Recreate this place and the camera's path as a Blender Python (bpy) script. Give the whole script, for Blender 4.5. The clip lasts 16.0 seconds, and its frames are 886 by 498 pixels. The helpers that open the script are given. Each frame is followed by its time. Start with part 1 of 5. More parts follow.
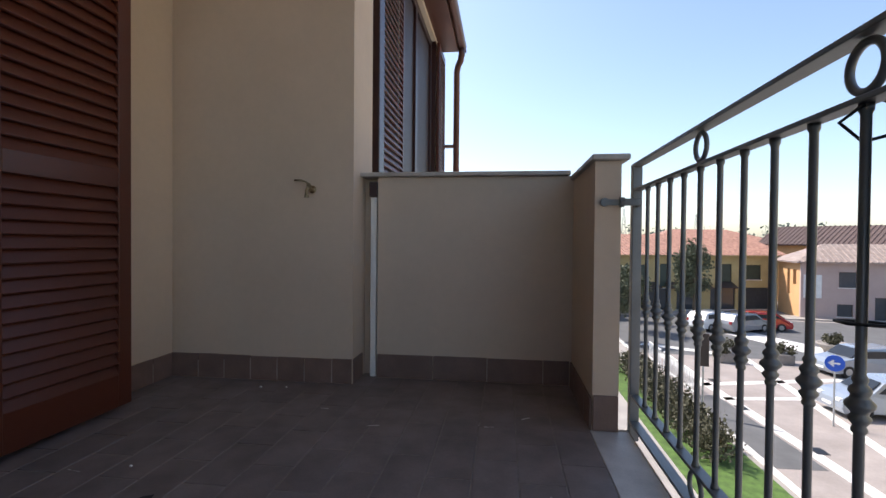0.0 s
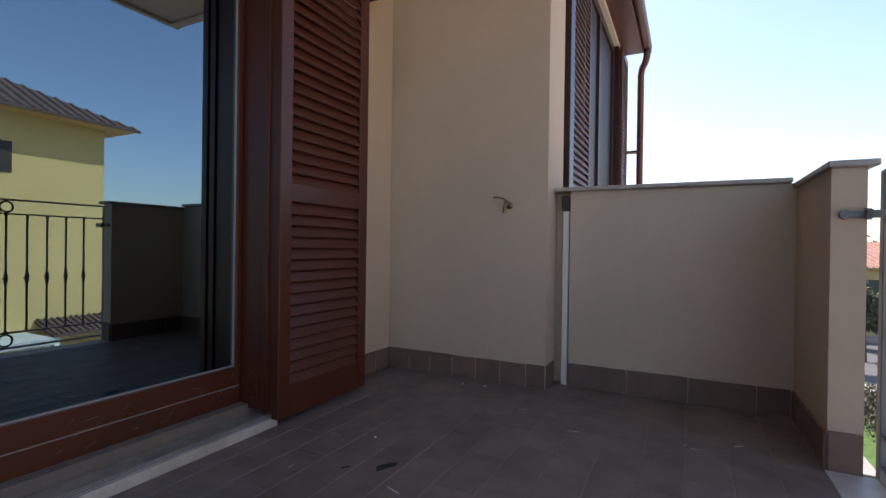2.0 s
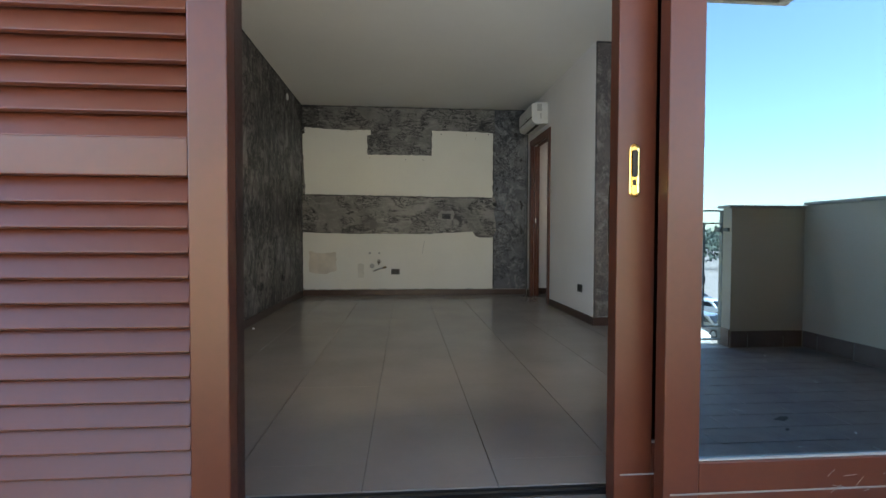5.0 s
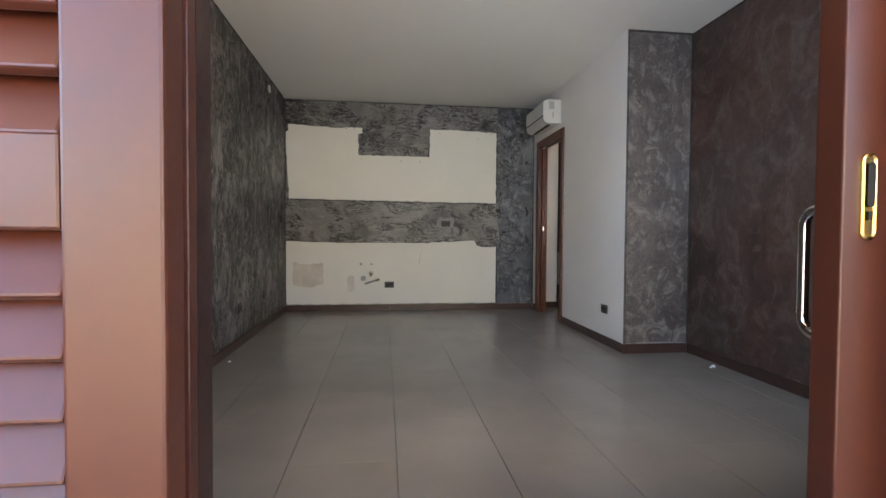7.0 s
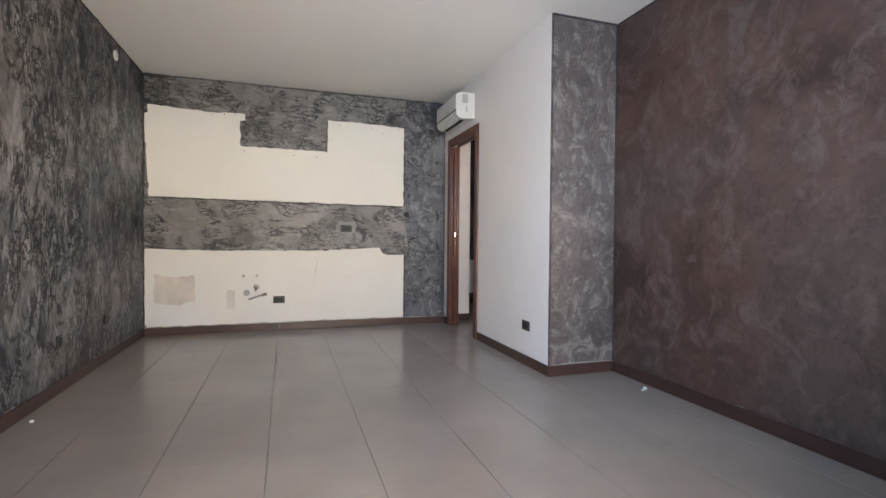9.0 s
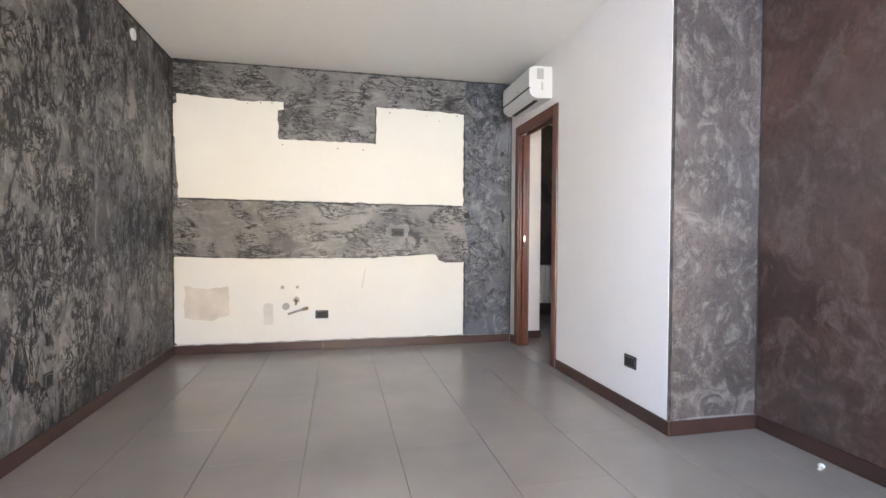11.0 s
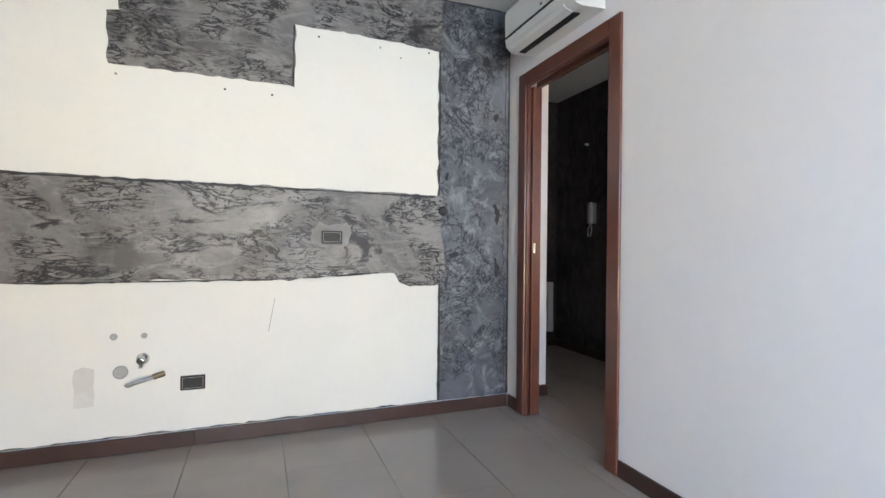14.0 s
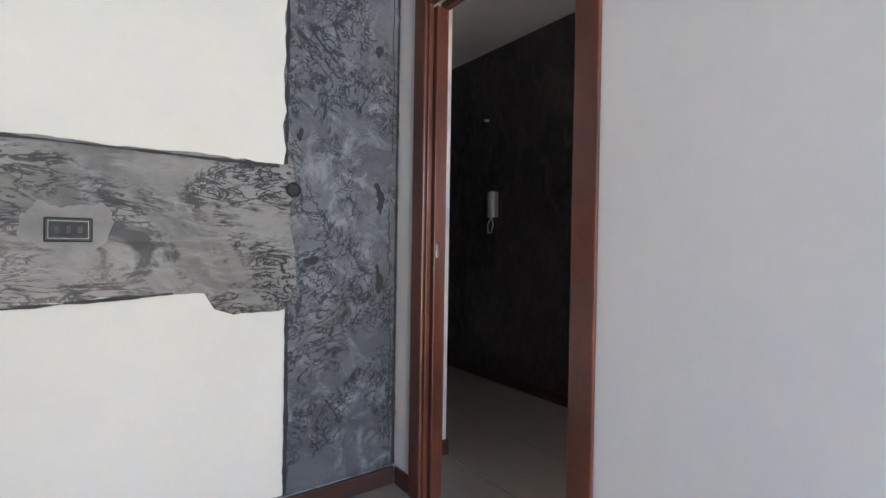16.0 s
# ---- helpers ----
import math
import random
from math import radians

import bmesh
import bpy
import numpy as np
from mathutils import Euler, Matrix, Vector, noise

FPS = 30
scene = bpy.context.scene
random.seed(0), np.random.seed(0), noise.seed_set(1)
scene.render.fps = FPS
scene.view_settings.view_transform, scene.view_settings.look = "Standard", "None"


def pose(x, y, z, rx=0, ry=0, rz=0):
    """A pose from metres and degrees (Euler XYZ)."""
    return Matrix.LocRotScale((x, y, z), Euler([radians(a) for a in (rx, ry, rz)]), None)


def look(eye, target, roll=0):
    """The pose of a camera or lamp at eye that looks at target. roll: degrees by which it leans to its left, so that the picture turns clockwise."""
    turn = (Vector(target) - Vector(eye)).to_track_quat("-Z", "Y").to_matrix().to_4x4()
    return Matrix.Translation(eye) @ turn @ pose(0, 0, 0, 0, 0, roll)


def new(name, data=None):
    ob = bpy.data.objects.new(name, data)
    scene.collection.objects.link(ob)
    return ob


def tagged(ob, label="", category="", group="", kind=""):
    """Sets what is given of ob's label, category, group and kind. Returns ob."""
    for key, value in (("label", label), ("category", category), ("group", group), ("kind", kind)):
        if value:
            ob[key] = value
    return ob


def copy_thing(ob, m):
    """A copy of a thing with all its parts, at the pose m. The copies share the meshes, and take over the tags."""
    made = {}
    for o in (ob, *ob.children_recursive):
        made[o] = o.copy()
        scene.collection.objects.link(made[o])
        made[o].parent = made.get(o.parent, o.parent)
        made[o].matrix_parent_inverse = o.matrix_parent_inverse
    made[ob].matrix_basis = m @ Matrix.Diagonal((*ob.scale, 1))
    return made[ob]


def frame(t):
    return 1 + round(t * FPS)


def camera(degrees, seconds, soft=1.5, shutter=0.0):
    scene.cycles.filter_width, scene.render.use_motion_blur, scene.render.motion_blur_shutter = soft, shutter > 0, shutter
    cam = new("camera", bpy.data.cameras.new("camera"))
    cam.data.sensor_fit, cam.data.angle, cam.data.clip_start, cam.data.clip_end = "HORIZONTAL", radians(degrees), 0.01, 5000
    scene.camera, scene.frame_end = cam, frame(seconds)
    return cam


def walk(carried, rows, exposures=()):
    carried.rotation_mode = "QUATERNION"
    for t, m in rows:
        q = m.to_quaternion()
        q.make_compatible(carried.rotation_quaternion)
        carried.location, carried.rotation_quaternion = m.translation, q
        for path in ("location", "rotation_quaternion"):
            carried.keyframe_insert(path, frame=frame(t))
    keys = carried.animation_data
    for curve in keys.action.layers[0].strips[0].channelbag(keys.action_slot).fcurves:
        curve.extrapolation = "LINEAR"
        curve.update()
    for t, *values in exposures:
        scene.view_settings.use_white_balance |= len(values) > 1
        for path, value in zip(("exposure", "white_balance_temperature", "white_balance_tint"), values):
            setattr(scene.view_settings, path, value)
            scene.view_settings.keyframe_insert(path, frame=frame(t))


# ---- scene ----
cam = camera(85.8, 16.0)
PATH = [
    (0, (-0.385, 0.527, 0.729), (1.598, 0.782, 0.697), 0.5),
    (0.5, (-0.446, 0.54, 0.733), (1.487, 1.052, 0.715), 0.6),
    (1, (-0.512, 0.556, 0.75), (1.371, 1.23, 0.739), 0.6),
    (1.5, (-0.539, 0.569, 0.756), (1.299, 1.358, 0.744), 0.7),
    (2, (-0.583, 0.635, 0.757), (1.197, 1.546, 0.748), 0.8),
    (2.5, (-0.638, 0.708, 0.785), (1.039, 1.799, 0.765), 0.9),
    (3, (-0.616, 0.819, 0.816), (0.868, 2.16, 0.772), 1.0),
    (3.5, (-0.619, 0.946, 0.829), (0.529, 2.583, 0.772), 0.6),
    (4, (-0.697, 1.037, 0.832), (0.09, 2.875, 0.784), 0.4),
    (4.5, (-0.832, 1.123, 0.83), (-0.378, 3.07, 0.777), 0.1),
    (5, (-0.975, 1.222, 0.838), (-0.816, 3.215, 0.785), 0.2),
    (7.5, (-1.171, 2.026, 0.975), (-0.849, 4.0, 0.920), 0.6),
    (8, (-1.153, 2.185, 0.97), (-0.614, 4.11, 0.929), 0.7),
    (8.5, (-1.113, 2.339, 0.999), (-0.492, 4.24, 0.959), 0.5),
    (9, (-1.037, 2.502, 0.99), (-0.412, 4.402, 0.957), 0.5),
    (9.5, (-0.985, 2.678, 1.019), (-0.437, 4.601, 0.985), 0.4),
    (10, (-0.969, 2.847, 1.045), (-0.545, 4.801, 0.998), 0.3),
    (12.5, (-0.937, 4.3, 1.074), (-0.471, 6.245, 1.039), 0.6),
    (13, (-0.951, 4.627, 1.069), (-0.383, 6.545, 1.048), 0.6),
    (13.5, (-0.877, 4.907, 1.066), (-0.22, 6.796, 1.048), 0.6),
    (14, (-0.787, 5.165, 1.072), (-0.065, 7.03, 1.062), 0.5),
    (14.5, (-0.724, 5.423, 1.065), (0.071, 7.258, 1.065), 0.5),
    (15, (-0.626, 5.669, 1.058), (0.318, 7.433, 1.052), 0.5),
    (15.5, (-0.465, 5.911, 1.067), (0.607, 7.599, 1.061), 0.6),
    (16, (-0.321, 6.143, 1.099), (0.861, 7.756, 1.074), 0.9),
]
EXPO = [(0.0, 0.8, 6650, 14), (1.5, 0.95, 6650, 17), (2.5, 1.25, 6600, 15), (3.5, 1.7, 6500, 10), (4.0, 2.15, 6500, 6), (5.0, 3.1, 6550, 6), (7.5, 3.95, 6500, 15), (9.0, 4.62, 6450, 17), (12.5, 5.27, 6200, 16), (14.0, 5.08, 5950, 13), (16.0, 4.78, 5880, 15)]
walk(cam, [(t, look(eye, target, roll)) for t, eye, target, roll in PATH], EXPO)

# ---- world and sun ----
SUN_AZ = radians(55.0)
SUN_EL = radians(52.0)
world = bpy.data.worlds.new("sky")
scene.world = world
world.use_nodes = True
wn = world.node_tree
sky = wn.nodes.new("ShaderNodeTexSky")
sky.sky_type = "NISHITA"
sky.sun_disc = False
sky.sun_elevation = SUN_EL
sky.sun_rotation = radians(90.0) - SUN_AZ
sky.air_density = 1.0
sky.dust_density = 1.1
sky.ozone_density = 2.0
wn.links.new(sky.outputs[0], wn.nodes["Background"].inputs[0])
wn.nodes["Background"].inputs[1].default_value = 0.15
sun_data = bpy.data.lights.new("sun", "SUN")
sun_data.energy = 4.0
sun_data.angle = radians(0.5)
sun_data.color = (1.0, 0.95, 0.88)
sun = new("sun", sun_data)
sun_dir = Vector((math.cos(SUN_EL) * math.cos(SUN_AZ), math.cos(SUN_EL) * math.sin(SUN_AZ), math.sin(SUN_EL)))
sun.matrix_basis = look(tuple(sun_dir * 60), (0, 0, 0))



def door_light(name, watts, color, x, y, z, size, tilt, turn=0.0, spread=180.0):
    """An added area lamp at an opening, standing in for daylight that enters there."""
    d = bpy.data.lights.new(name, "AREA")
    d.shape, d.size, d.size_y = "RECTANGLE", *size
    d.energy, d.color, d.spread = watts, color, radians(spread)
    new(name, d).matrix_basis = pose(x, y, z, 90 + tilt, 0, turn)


SKYLIGHT, BOUNCE = (0.47, 0.715, 1.0), (1.0, 0.88, 0.68)
door_light("skylight_through_door", 0.85, SKYLIGHT, -0.86, 2.93, 1.88, (1.1, 0.5), -11, -20, 120)
door_light("skylight_through_pane", 0.66, SKYLIGHT, 0.36, 2.93, 1.88, (1.0, 0.5), -11, -20, 120)
door_light("street_bounce_through_door", 0.98, BOUNCE, -0.86, 2.93, 0.60, (1.1, 0.5), 18, 14, 130)
door_light("street_bounce_through_pane", 0.78, BOUNCE, 0.36, 2.93, 0.60, (1.0, 0.5), 18, 14, 130)
# Added fill for the hall; the window opening behind it is unseen, assumed.
door_light("hall_fill_at_unseen_opening", 0.13, (0.95, 0.97, 1.0), 1.6, 5.86, 1.5, (0.8, 1.2), -8)


# ---- materials ----
def mat_new(name, color, rough=0.6, metal=0.0, coat=0.0):
    m = bpy.data.materials.new(name)
    m.use_nodes = True
    b = m.node_tree.nodes["Principled BSDF"]
    b.inputs["Base Color"].default_value = (*color, 1)
    b.inputs["Roughness"].default_value = rough
    b.inputs["Metallic"].default_value = metal
    b.inputs["Coat Weight"].default_value = coat
    m.diffuse_color = (*color, 1)
    return m


def coords(m, scale=(1, 1, 1), rot=(0, 0, 0)):
    nt = m.node_tree
    tc = nt.nodes.new("ShaderNodeNewGeometry")
    mp = nt.nodes.new("ShaderNodeMapping")
    mp.inputs["Scale"].default_value = scale
    mp.inputs["Rotation"].default_value = rot
    nt.links.new(tc.outputs["Position"], mp.inputs[0])
    return mp.outputs[0]


def noise_tex(m, vec, scale, detail=4, rough=0.55, dist=0.0):
    n = m.node_tree.nodes.new("ShaderNodeTexNoise")
    n.inputs["Scale"].default_value = scale
    n.inputs["Detail"].default_value = detail
    n.inputs["Roughness"].default_value = rough
    n.inputs["Distortion"].default_value = dist
    m.node_tree.links.new(vec, n.inputs["Vector"])
    return n.outputs["Fac"]


def ramp(m, fac, stops):
    r = m.node_tree.nodes.new("ShaderNodeValToRGB")
    e = r.color_ramp.elements
    while len(e) < len(stops):
        e.new(0.5)
    for el, (p, c) in zip(e, stops):
        el.position = p
        el.color = (*c, 1) if len(c) == 3 else c
    m.node_tree.links.new(fac, r.inputs[0])
    return r.outputs[0]


def grey(v):
    return (v, v, v)


def mix(m, a, b, fac, mode="MIX"):
    n = m.node_tree.nodes.new("ShaderNodeMix")
    n.data_type = "RGBA"
    n.blend_type = mode
    lk = m.node_tree.links
    for sock, v in ((n.inputs[0], fac), (n.inputs[6], a), (n.inputs[7], b)):
        if isinstance(v, (int, float)):
            sock.default_value = v
        elif isinstance(v, tuple):
            sock.default_value = (*v, 1)
        else:
            lk.new(v, sock)
    return n.outputs[2]


def set_in(m, name, out):
    m.node_tree.links.new(out, m.node_tree.nodes["Principled BSDF"].inputs[name])


def bump(m, fac, strength=0.3, dist=0.002):
    b = m.node_tree.nodes.new("ShaderNodeBump")
    b.inputs["Strength"].default_value = strength
    b.inputs["Distance"].default_value = dist
    m.node_tree.links.new(fac, b.inputs["Height"])
    m.node_tree.links.new(b.outputs[0], m.node_tree.nodes["Principled BSDF"].inputs["Normal"])


def island_random(m):
    return m.node_tree.nodes.new("ShaderNodeObjectInfo").outputs["Random"]


def simple(name, color, rough=0.6, metal=0.0, var=0.12, scale=3.0, bumps=0.0, bscale=60, coat=0.0, per_object=0.0, speck=0.7):
    """A paint, stone or metal with two scales of variation."""
    m = mat_new(name, color, rough, metal, coat)
    v = coords(m)
    big = noise_tex(m, v, scale, 5)
    fine = noise_tex(m, v, scale * 18, 3)
    lo = tuple(c * (1 - var) for c in color)
    hi = tuple(min(1, c * (1 + var)) for c in color)
    c = ramp(m, big, [(0.3, lo), (0.7, hi)])
    c = mix(m, c, ramp(m, fine, [(0.3, grey(1 - var * speck)), (0.7, grey(1.0))]), 1.0, "MULTIPLY")
    if per_object:
        c = mix(m, c, ramp(m, island_random(m), [(0.0, grey(1 - per_object)), (1.0, grey(1.0))]), 1.0, "MULTIPLY")
    set_in(m, "Base Color", c)
    set_in(m, "Roughness", ramp(m, fine, [(0.2, grey(max(0.02, rough - 0.06))), (0.8, grey(min(1, rough + 0.06)))]))
    if bumps:
        bump(m, noise_tex(m, v, bscale, 4), bumps)
    return m


def stucco_mat(name, dark, mid, light, tint=None, streak=(2.2, 2.2, 1.0), cracks=0.9, dist=1.5, size=1.0, fill=0.5, thin=1.0, blots=0.55, worn=0.42, lines=((3.4, 0.024), (7.0, 0.030)), fray=5):
    """Trowelled lime plaster: cloudy patches, burnished smears and dark ragged strokes."""
    m = mat_new(name, mid, 0.45)
    v = coords(m)
    vs = coords(m, streak)
    clouds = noise_tex(m, v, 1.5, 6, 0.62, 0.8)
    base = ramp(m, clouds, [(0.36, tuple(0.5 * c for c in mid)), (0.5, mid), (0.64, tuple(1.45 * c for c in mid))])
    if tint:
        t = noise_tex(m, v, 0.8, 3, 0.5, 0.4)
        base = mix(m, base, tint, ramp(m, t, [(0.45, grey(0.0)), (0.62, grey(0.7))]))
    smear = noise_tex(m, vs, 4.2 * size, 9, 0.68, dist)
    base = mix(m, base, light, ramp(m, smear, [(0.50, grey(0.0)), (0.62, grey(0.85))]))
    fine = noise_tex(m, vs, 11.0 * size, 9, 0.72, dist)
    base = mix(m, base, tuple(0.35 * c for c in mid), ramp(m, fine, [(0.5, grey(0.0)), (0.60, grey(fill))]))
    wear = ramp(m, noise_tex(m, v, 3.1, 5, 0.6, 0.8), [(worn, grey(0.0)), (worn + 0.10, grey(1.0))])
    for sc, wdt in lines:
        wdt *= thin
        st = noise_tex(m, vs, sc * size, fray, 0.6, dist * 1.3)
        ridge = ramp(m, st, [(0.5 - 2.2 * wdt, grey(0.0)), (0.5 - wdt, grey(cracks)), (0.5, grey(cracks)), (0.5 + wdt, grey(0.0))])
        base = mix(m, base, dark, mix(m, ridge, wear, 1.0, "MULTIPLY"))
    blot = ramp(m, noise_tex(m, vs, 2.3 * size, 8, 0.66, dist * 0.8), [(blots, grey(0.0)), (blots + 0.06, grey(cracks))])
    base = mix(m, base, tuple(2.0 * c for c in dark), blot)
    set_in(m, "Base Color", base)
    set_in(m, "Roughness", ramp(m, smear, [(0.35, grey(0.62)), (0.65, grey(0.36))]))
    bump(m, smear, 0.6, 0.005)
    return m


M = {}
M["plaster"] = simple("plaster", (0.585, 0.473, 0.362), 0.9, var=0.06, scale=1.4, bumps=0.35, bscale=160)
M["plaster_out"] = simple("plaster_outside", (0.68, 0.60, 0.47), 0.9, var=0.08, scale=1.1, bumps=0.3, bscale=120)
M["white_wall"] = simple("white_wall", (0.79, 0.765, 0.765), 0.75, var=0.03, scale=1.2, bumps=0.12, bscale=90)
M["cream_wall"] = simple("cream_wall", (0.76, 0.745, 0.695), 0.8, var=0.03, scale=1.5, bumps=0.12, bscale=90)
M["ceiling"] = simple("ceiling_paint", (0.72, 0.715, 0.69), 0.85, var=0.03, scale=0.8, bumps=0.1, bscale=70)
M["stain"] = simple("stain", (0.66, 0.60, 0.53), 0.85, var=0.12, scale=6)
M["scuff"] = simple("scuff", (0.66, 0.64, 0.59), 0.85, var=0.1, scale=9)
M["wood"] = simple("brown_paint", (0.086, 0.022, 0.011), 0.38, var=0.15, scale=2.5)
M["wood_dark"] = simple("brown_paint_dark", (0.036, 0.010, 0.007), 0.4, var=0.15, scale=3, coat=0.1)
M["skirt_wood"] = simple("skirting_wood", (0.054, 0.025, 0.019), 0.42, var=0.25, scale=5)
M["door_wood"] = simple("door_wood", (0.125, 0.038, 0.022), 0.36, var=0.3, scale=4, coat=0.15)
M["marble"] = simple("marble", (0.56, 0.535, 0.49), 0.45, var=0.2, scale=7, bumps=0.15)
M["dirty_marble"] = simple("dirty_marble", (0.33, 0.305, 0.275), 0.7, var=0.35, scale=8)
M["cap"] = simple("cap_stone", (0.43, 0.39, 0.35), 0.5, var=0.15, scale=14, bumps=0.1)
M["klinker"] = simple("klinker", (0.228, 0.188, 0.174), 0.55, var=0.22, scale=7, bumps=0.3, bscale=110, per_object=0.16)
M["klinker_skirt"] = simple("klinker_skirt", (0.225, 0.147, 0.117), 0.6, var=0.18, scale=6, bumps=0.25, bscale=110, per_object=0.2)
M["mortar"] = simple("mortar", (0.27, 0.238, 0.21), 0.95, var=0.2, scale=20)
M["grouting"] = simple("pale_grouting", (0.42, 0.37, 0.33), 0.9, var=0.2, scale=20)
M["grout"] = simple("grout", (0.19, 0.168, 0.145), 0.9, var=0.15, scale=20)
M["porcelain"] = simple("porcelain", (0.295, 0.252, 0.214), 0.21, var=0.09, scale=1.9, per_object=0.04, speck=0.25)
M["iron"] = simple("grey_iron", (0.165, 0.175, 0.175), 0.38, metal=0.35, var=0.12, scale=9, bumps=0.1, bscale=120)
M["black"] = simple("black_plastic", (0.006, 0.006, 0.007), 0.5, var=0.2)
M["hole"] = simple("socket_inside", (0.014, 0.014, 0.015), 0.6, var=0.2)
M["white_plastic"] = simple("white_plastic", (0.80, 0.80, 0.78), 0.3, var=0.03)
M["ac_plastic"] = simple("old_white_plastic", (0.60, 0.60, 0.59), 0.4, var=0.04)
M["grey_plastic"] = simple("grey_plastic", (0.35, 0.35, 0.34), 0.4, var=0.05)
M["brass"] = simple("brass", (0.80, 0.56, 0.20), 0.22, metal=1.0, var=0.08, scale=20)
M["chrome"] = simple("chrome", (0.72, 0.70, 0.66), 0.12, metal=1.0, var=0.04, scale=20)
M["rusty"] = simple("dull_brass", (0.30, 0.24, 0.15), 0.4, metal=0.8, var=0.3, scale=40)
M["rubber"] = simple("rubber", (0.02, 0.02, 0.02), 0.6, var=0.1)
M["copper"] = simple("brown_metal", (0.13, 0.055, 0.038), 0.38, metal=0.2, var=0.15)
M["stucco"] = stucco_mat("stucco_grey", (0.008, 0.007, 0.008), (0.168, 0.159, 0.152), (0.25, 0.24, 0.23), streak=(0.75, 0.75, 2.1), dist=1.7, cracks=1.0, size=1.0, fill=0.2, thin=0.9, blots=0.61, worn=0.44, lines=((3.0, 0.020), (6.0, 0.026)), fray=6)
M["stucco_col"] = stucco_mat("stucco_column", (0.010, 0.011, 0.015), (0.118, 0.122, 0.133), (0.23, 0.235, 0.25), tint=(0.072, 0.082, 0.108), streak=(1.2, 1.2, 1.1), dist=2.0, cracks=0.9, size=0.9, fill=0.35, thin=0.7, blots=0.62)
M["stucco_left"] = stucco_mat("stucco_left", (0.004, 0.004, 0.006), (0.158, 0.147, 0.141), (0.26, 0.245, 0.235), tint=(0.085, 0.090, 0.108), streak=(1.4, 1.4, 0.75), dist=1.2, size=1.55, cracks=1.0, fill=0.35, thin=1.1, blots=0.56, lines=((3.0, 0.024), (6.0, 0.030)), fray=6, worn=0.41)
M["stucco_brown"] = stucco_mat("stucco_brown", (0.030, 0.015, 0.012), (0.082, 0.042, 0.031), (0.128, 0.090, 0.074), tint=(0.080, 0.059, 0.050), streak=(0.8, 1.1, 0.9), cracks=0.25, dist=1.3, size=1.1, fill=0.3, blots=0.6)
M["stucco_pier"] = stucco_mat("stucco_pier", (0.040, 0.033, 0.030), (0.120, 0.094, 0.083), (0.245, 0.215, 0.196), tint=(0.105, 0.092, 0.090), streak=(1.5, 1.5, 1.3), cracks=0.4, dist=2.0, size=0.9, fill=0.35, blots=0.6)
M["patch"] = simple("filler_patch", (0.255, 0.245, 0.235), 0.7, var=0.2, scale=12)
M["dark_edge"] = simple("dark_edge", (0.03, 0.03, 0.032), 0.7, var=0.4, scale=15)
M["dirt"] = simple("dirt_mark", (0.03, 0.028, 0.027), 0.8, var=0.3, scale=15)
M["hall_dark"] = stucco_mat("stucco_hall", (0.022, 0.017, 0.016), (0.062, 0.048, 0.044), (0.095, 0.076, 0.070), cracks=0.3, dist=1.0)


def glass_mat(name, tint=(0.55, 0.62, 0.62), ior=1.9):
    m = bpy.data.materials.new(name)
    m.use_nodes = True
    nt = m.node_tree
    nt.nodes.remove(nt.nodes["Principled BSDF"])
    tr = nt.nodes.new("ShaderNodeBsdfTransparent")
    tr.inputs[0].default_value = (*tint, 1)
    gl = nt.nodes.new("ShaderNodeBsdfGlossy")
    gl.inputs["Roughness"].default_value = 0.0
    gl.inputs["Color"].default_value = (0.64, 0.87, 1.0, 1)
    fr = nt.nodes.new("ShaderNodeFresnel")
    fr.inputs[0].default_value = ior
    mx = nt.nodes.new("ShaderNodeMixShader")
    nt.links.new(fr.outputs[0], mx.inputs[0])
    nt.links.new(tr.outputs[0], mx.inputs[1])
    nt.links.new(gl.outputs[0], mx.inputs[2])
    nt.links.new(mx.outputs[0], nt.nodes["Material Output"].inputs[0])
    return m


M["glass"] = glass_mat("door_glass", (0.30, 0.34, 0.35), 3.2)
M["win_glass"] = simple("window_pane", (0.05, 0.06, 0.07), 0.08, var=0.1)
M["curtain"] = simple("net_curtain", (0.42, 0.45, 0.45), 0.6, var=0.15, scale=6)
M["yellow"] = simple("yellow_render", (0.66, 0.50, 0.20), 0.9, var=0.05, scale=0.6)
M["yellow_dull"] = simple("yellow_render_dull", (0.48, 0.38, 0.18), 0.9, var=0.12, scale=0.8)
M["orange"] = simple("orange_render", (0.72, 0.42, 0.20), 0.9, var=0.08, scale=0.6)
M["pink"] = simple("pink_render", (0.50, 0.38, 0.34), 0.9, var=0.06, scale=0.7)
M["eave"] = simple("eave_paint", (0.66, 0.42, 0.16), 0.85, var=0.06)
M["tile_brown"] = simple("roof_brown", (0.115, 0.075, 0.065), 0.8, var=0.3, scale=5)
M["tile_red"] = simple("roof_red", (0.38, 0.205, 0.15), 0.85, var=0.3, scale=2.5)
M["tile_grey"] = simple("roof_greybrown", (0.33, 0.26, 0.225), 0.85, var=0.25, scale=2.5)
M["shutter_dark"] = simple("shutter_dark", (0.045, 0.03, 0.025), 0.5, var=0.15)
M["shutter_green"] = simple("shutter_green", (0.035, 0.06, 0.045), 0.5, var=0.15)
M["white_paint"] = simple("white_paint", (0.78, 0.78, 0.75), 0.6, var=0.08, scale=3)
M["veranda"] = simple("veranda_paint", (0.50, 0.56, 0.53), 0.6, var=0.08, scale=2)
M["asphalt"] = simple("paving", (0.31, 0.27, 0.245), 0.9, var=0.16, scale=0.7, bumps=0.4, bscale=40)
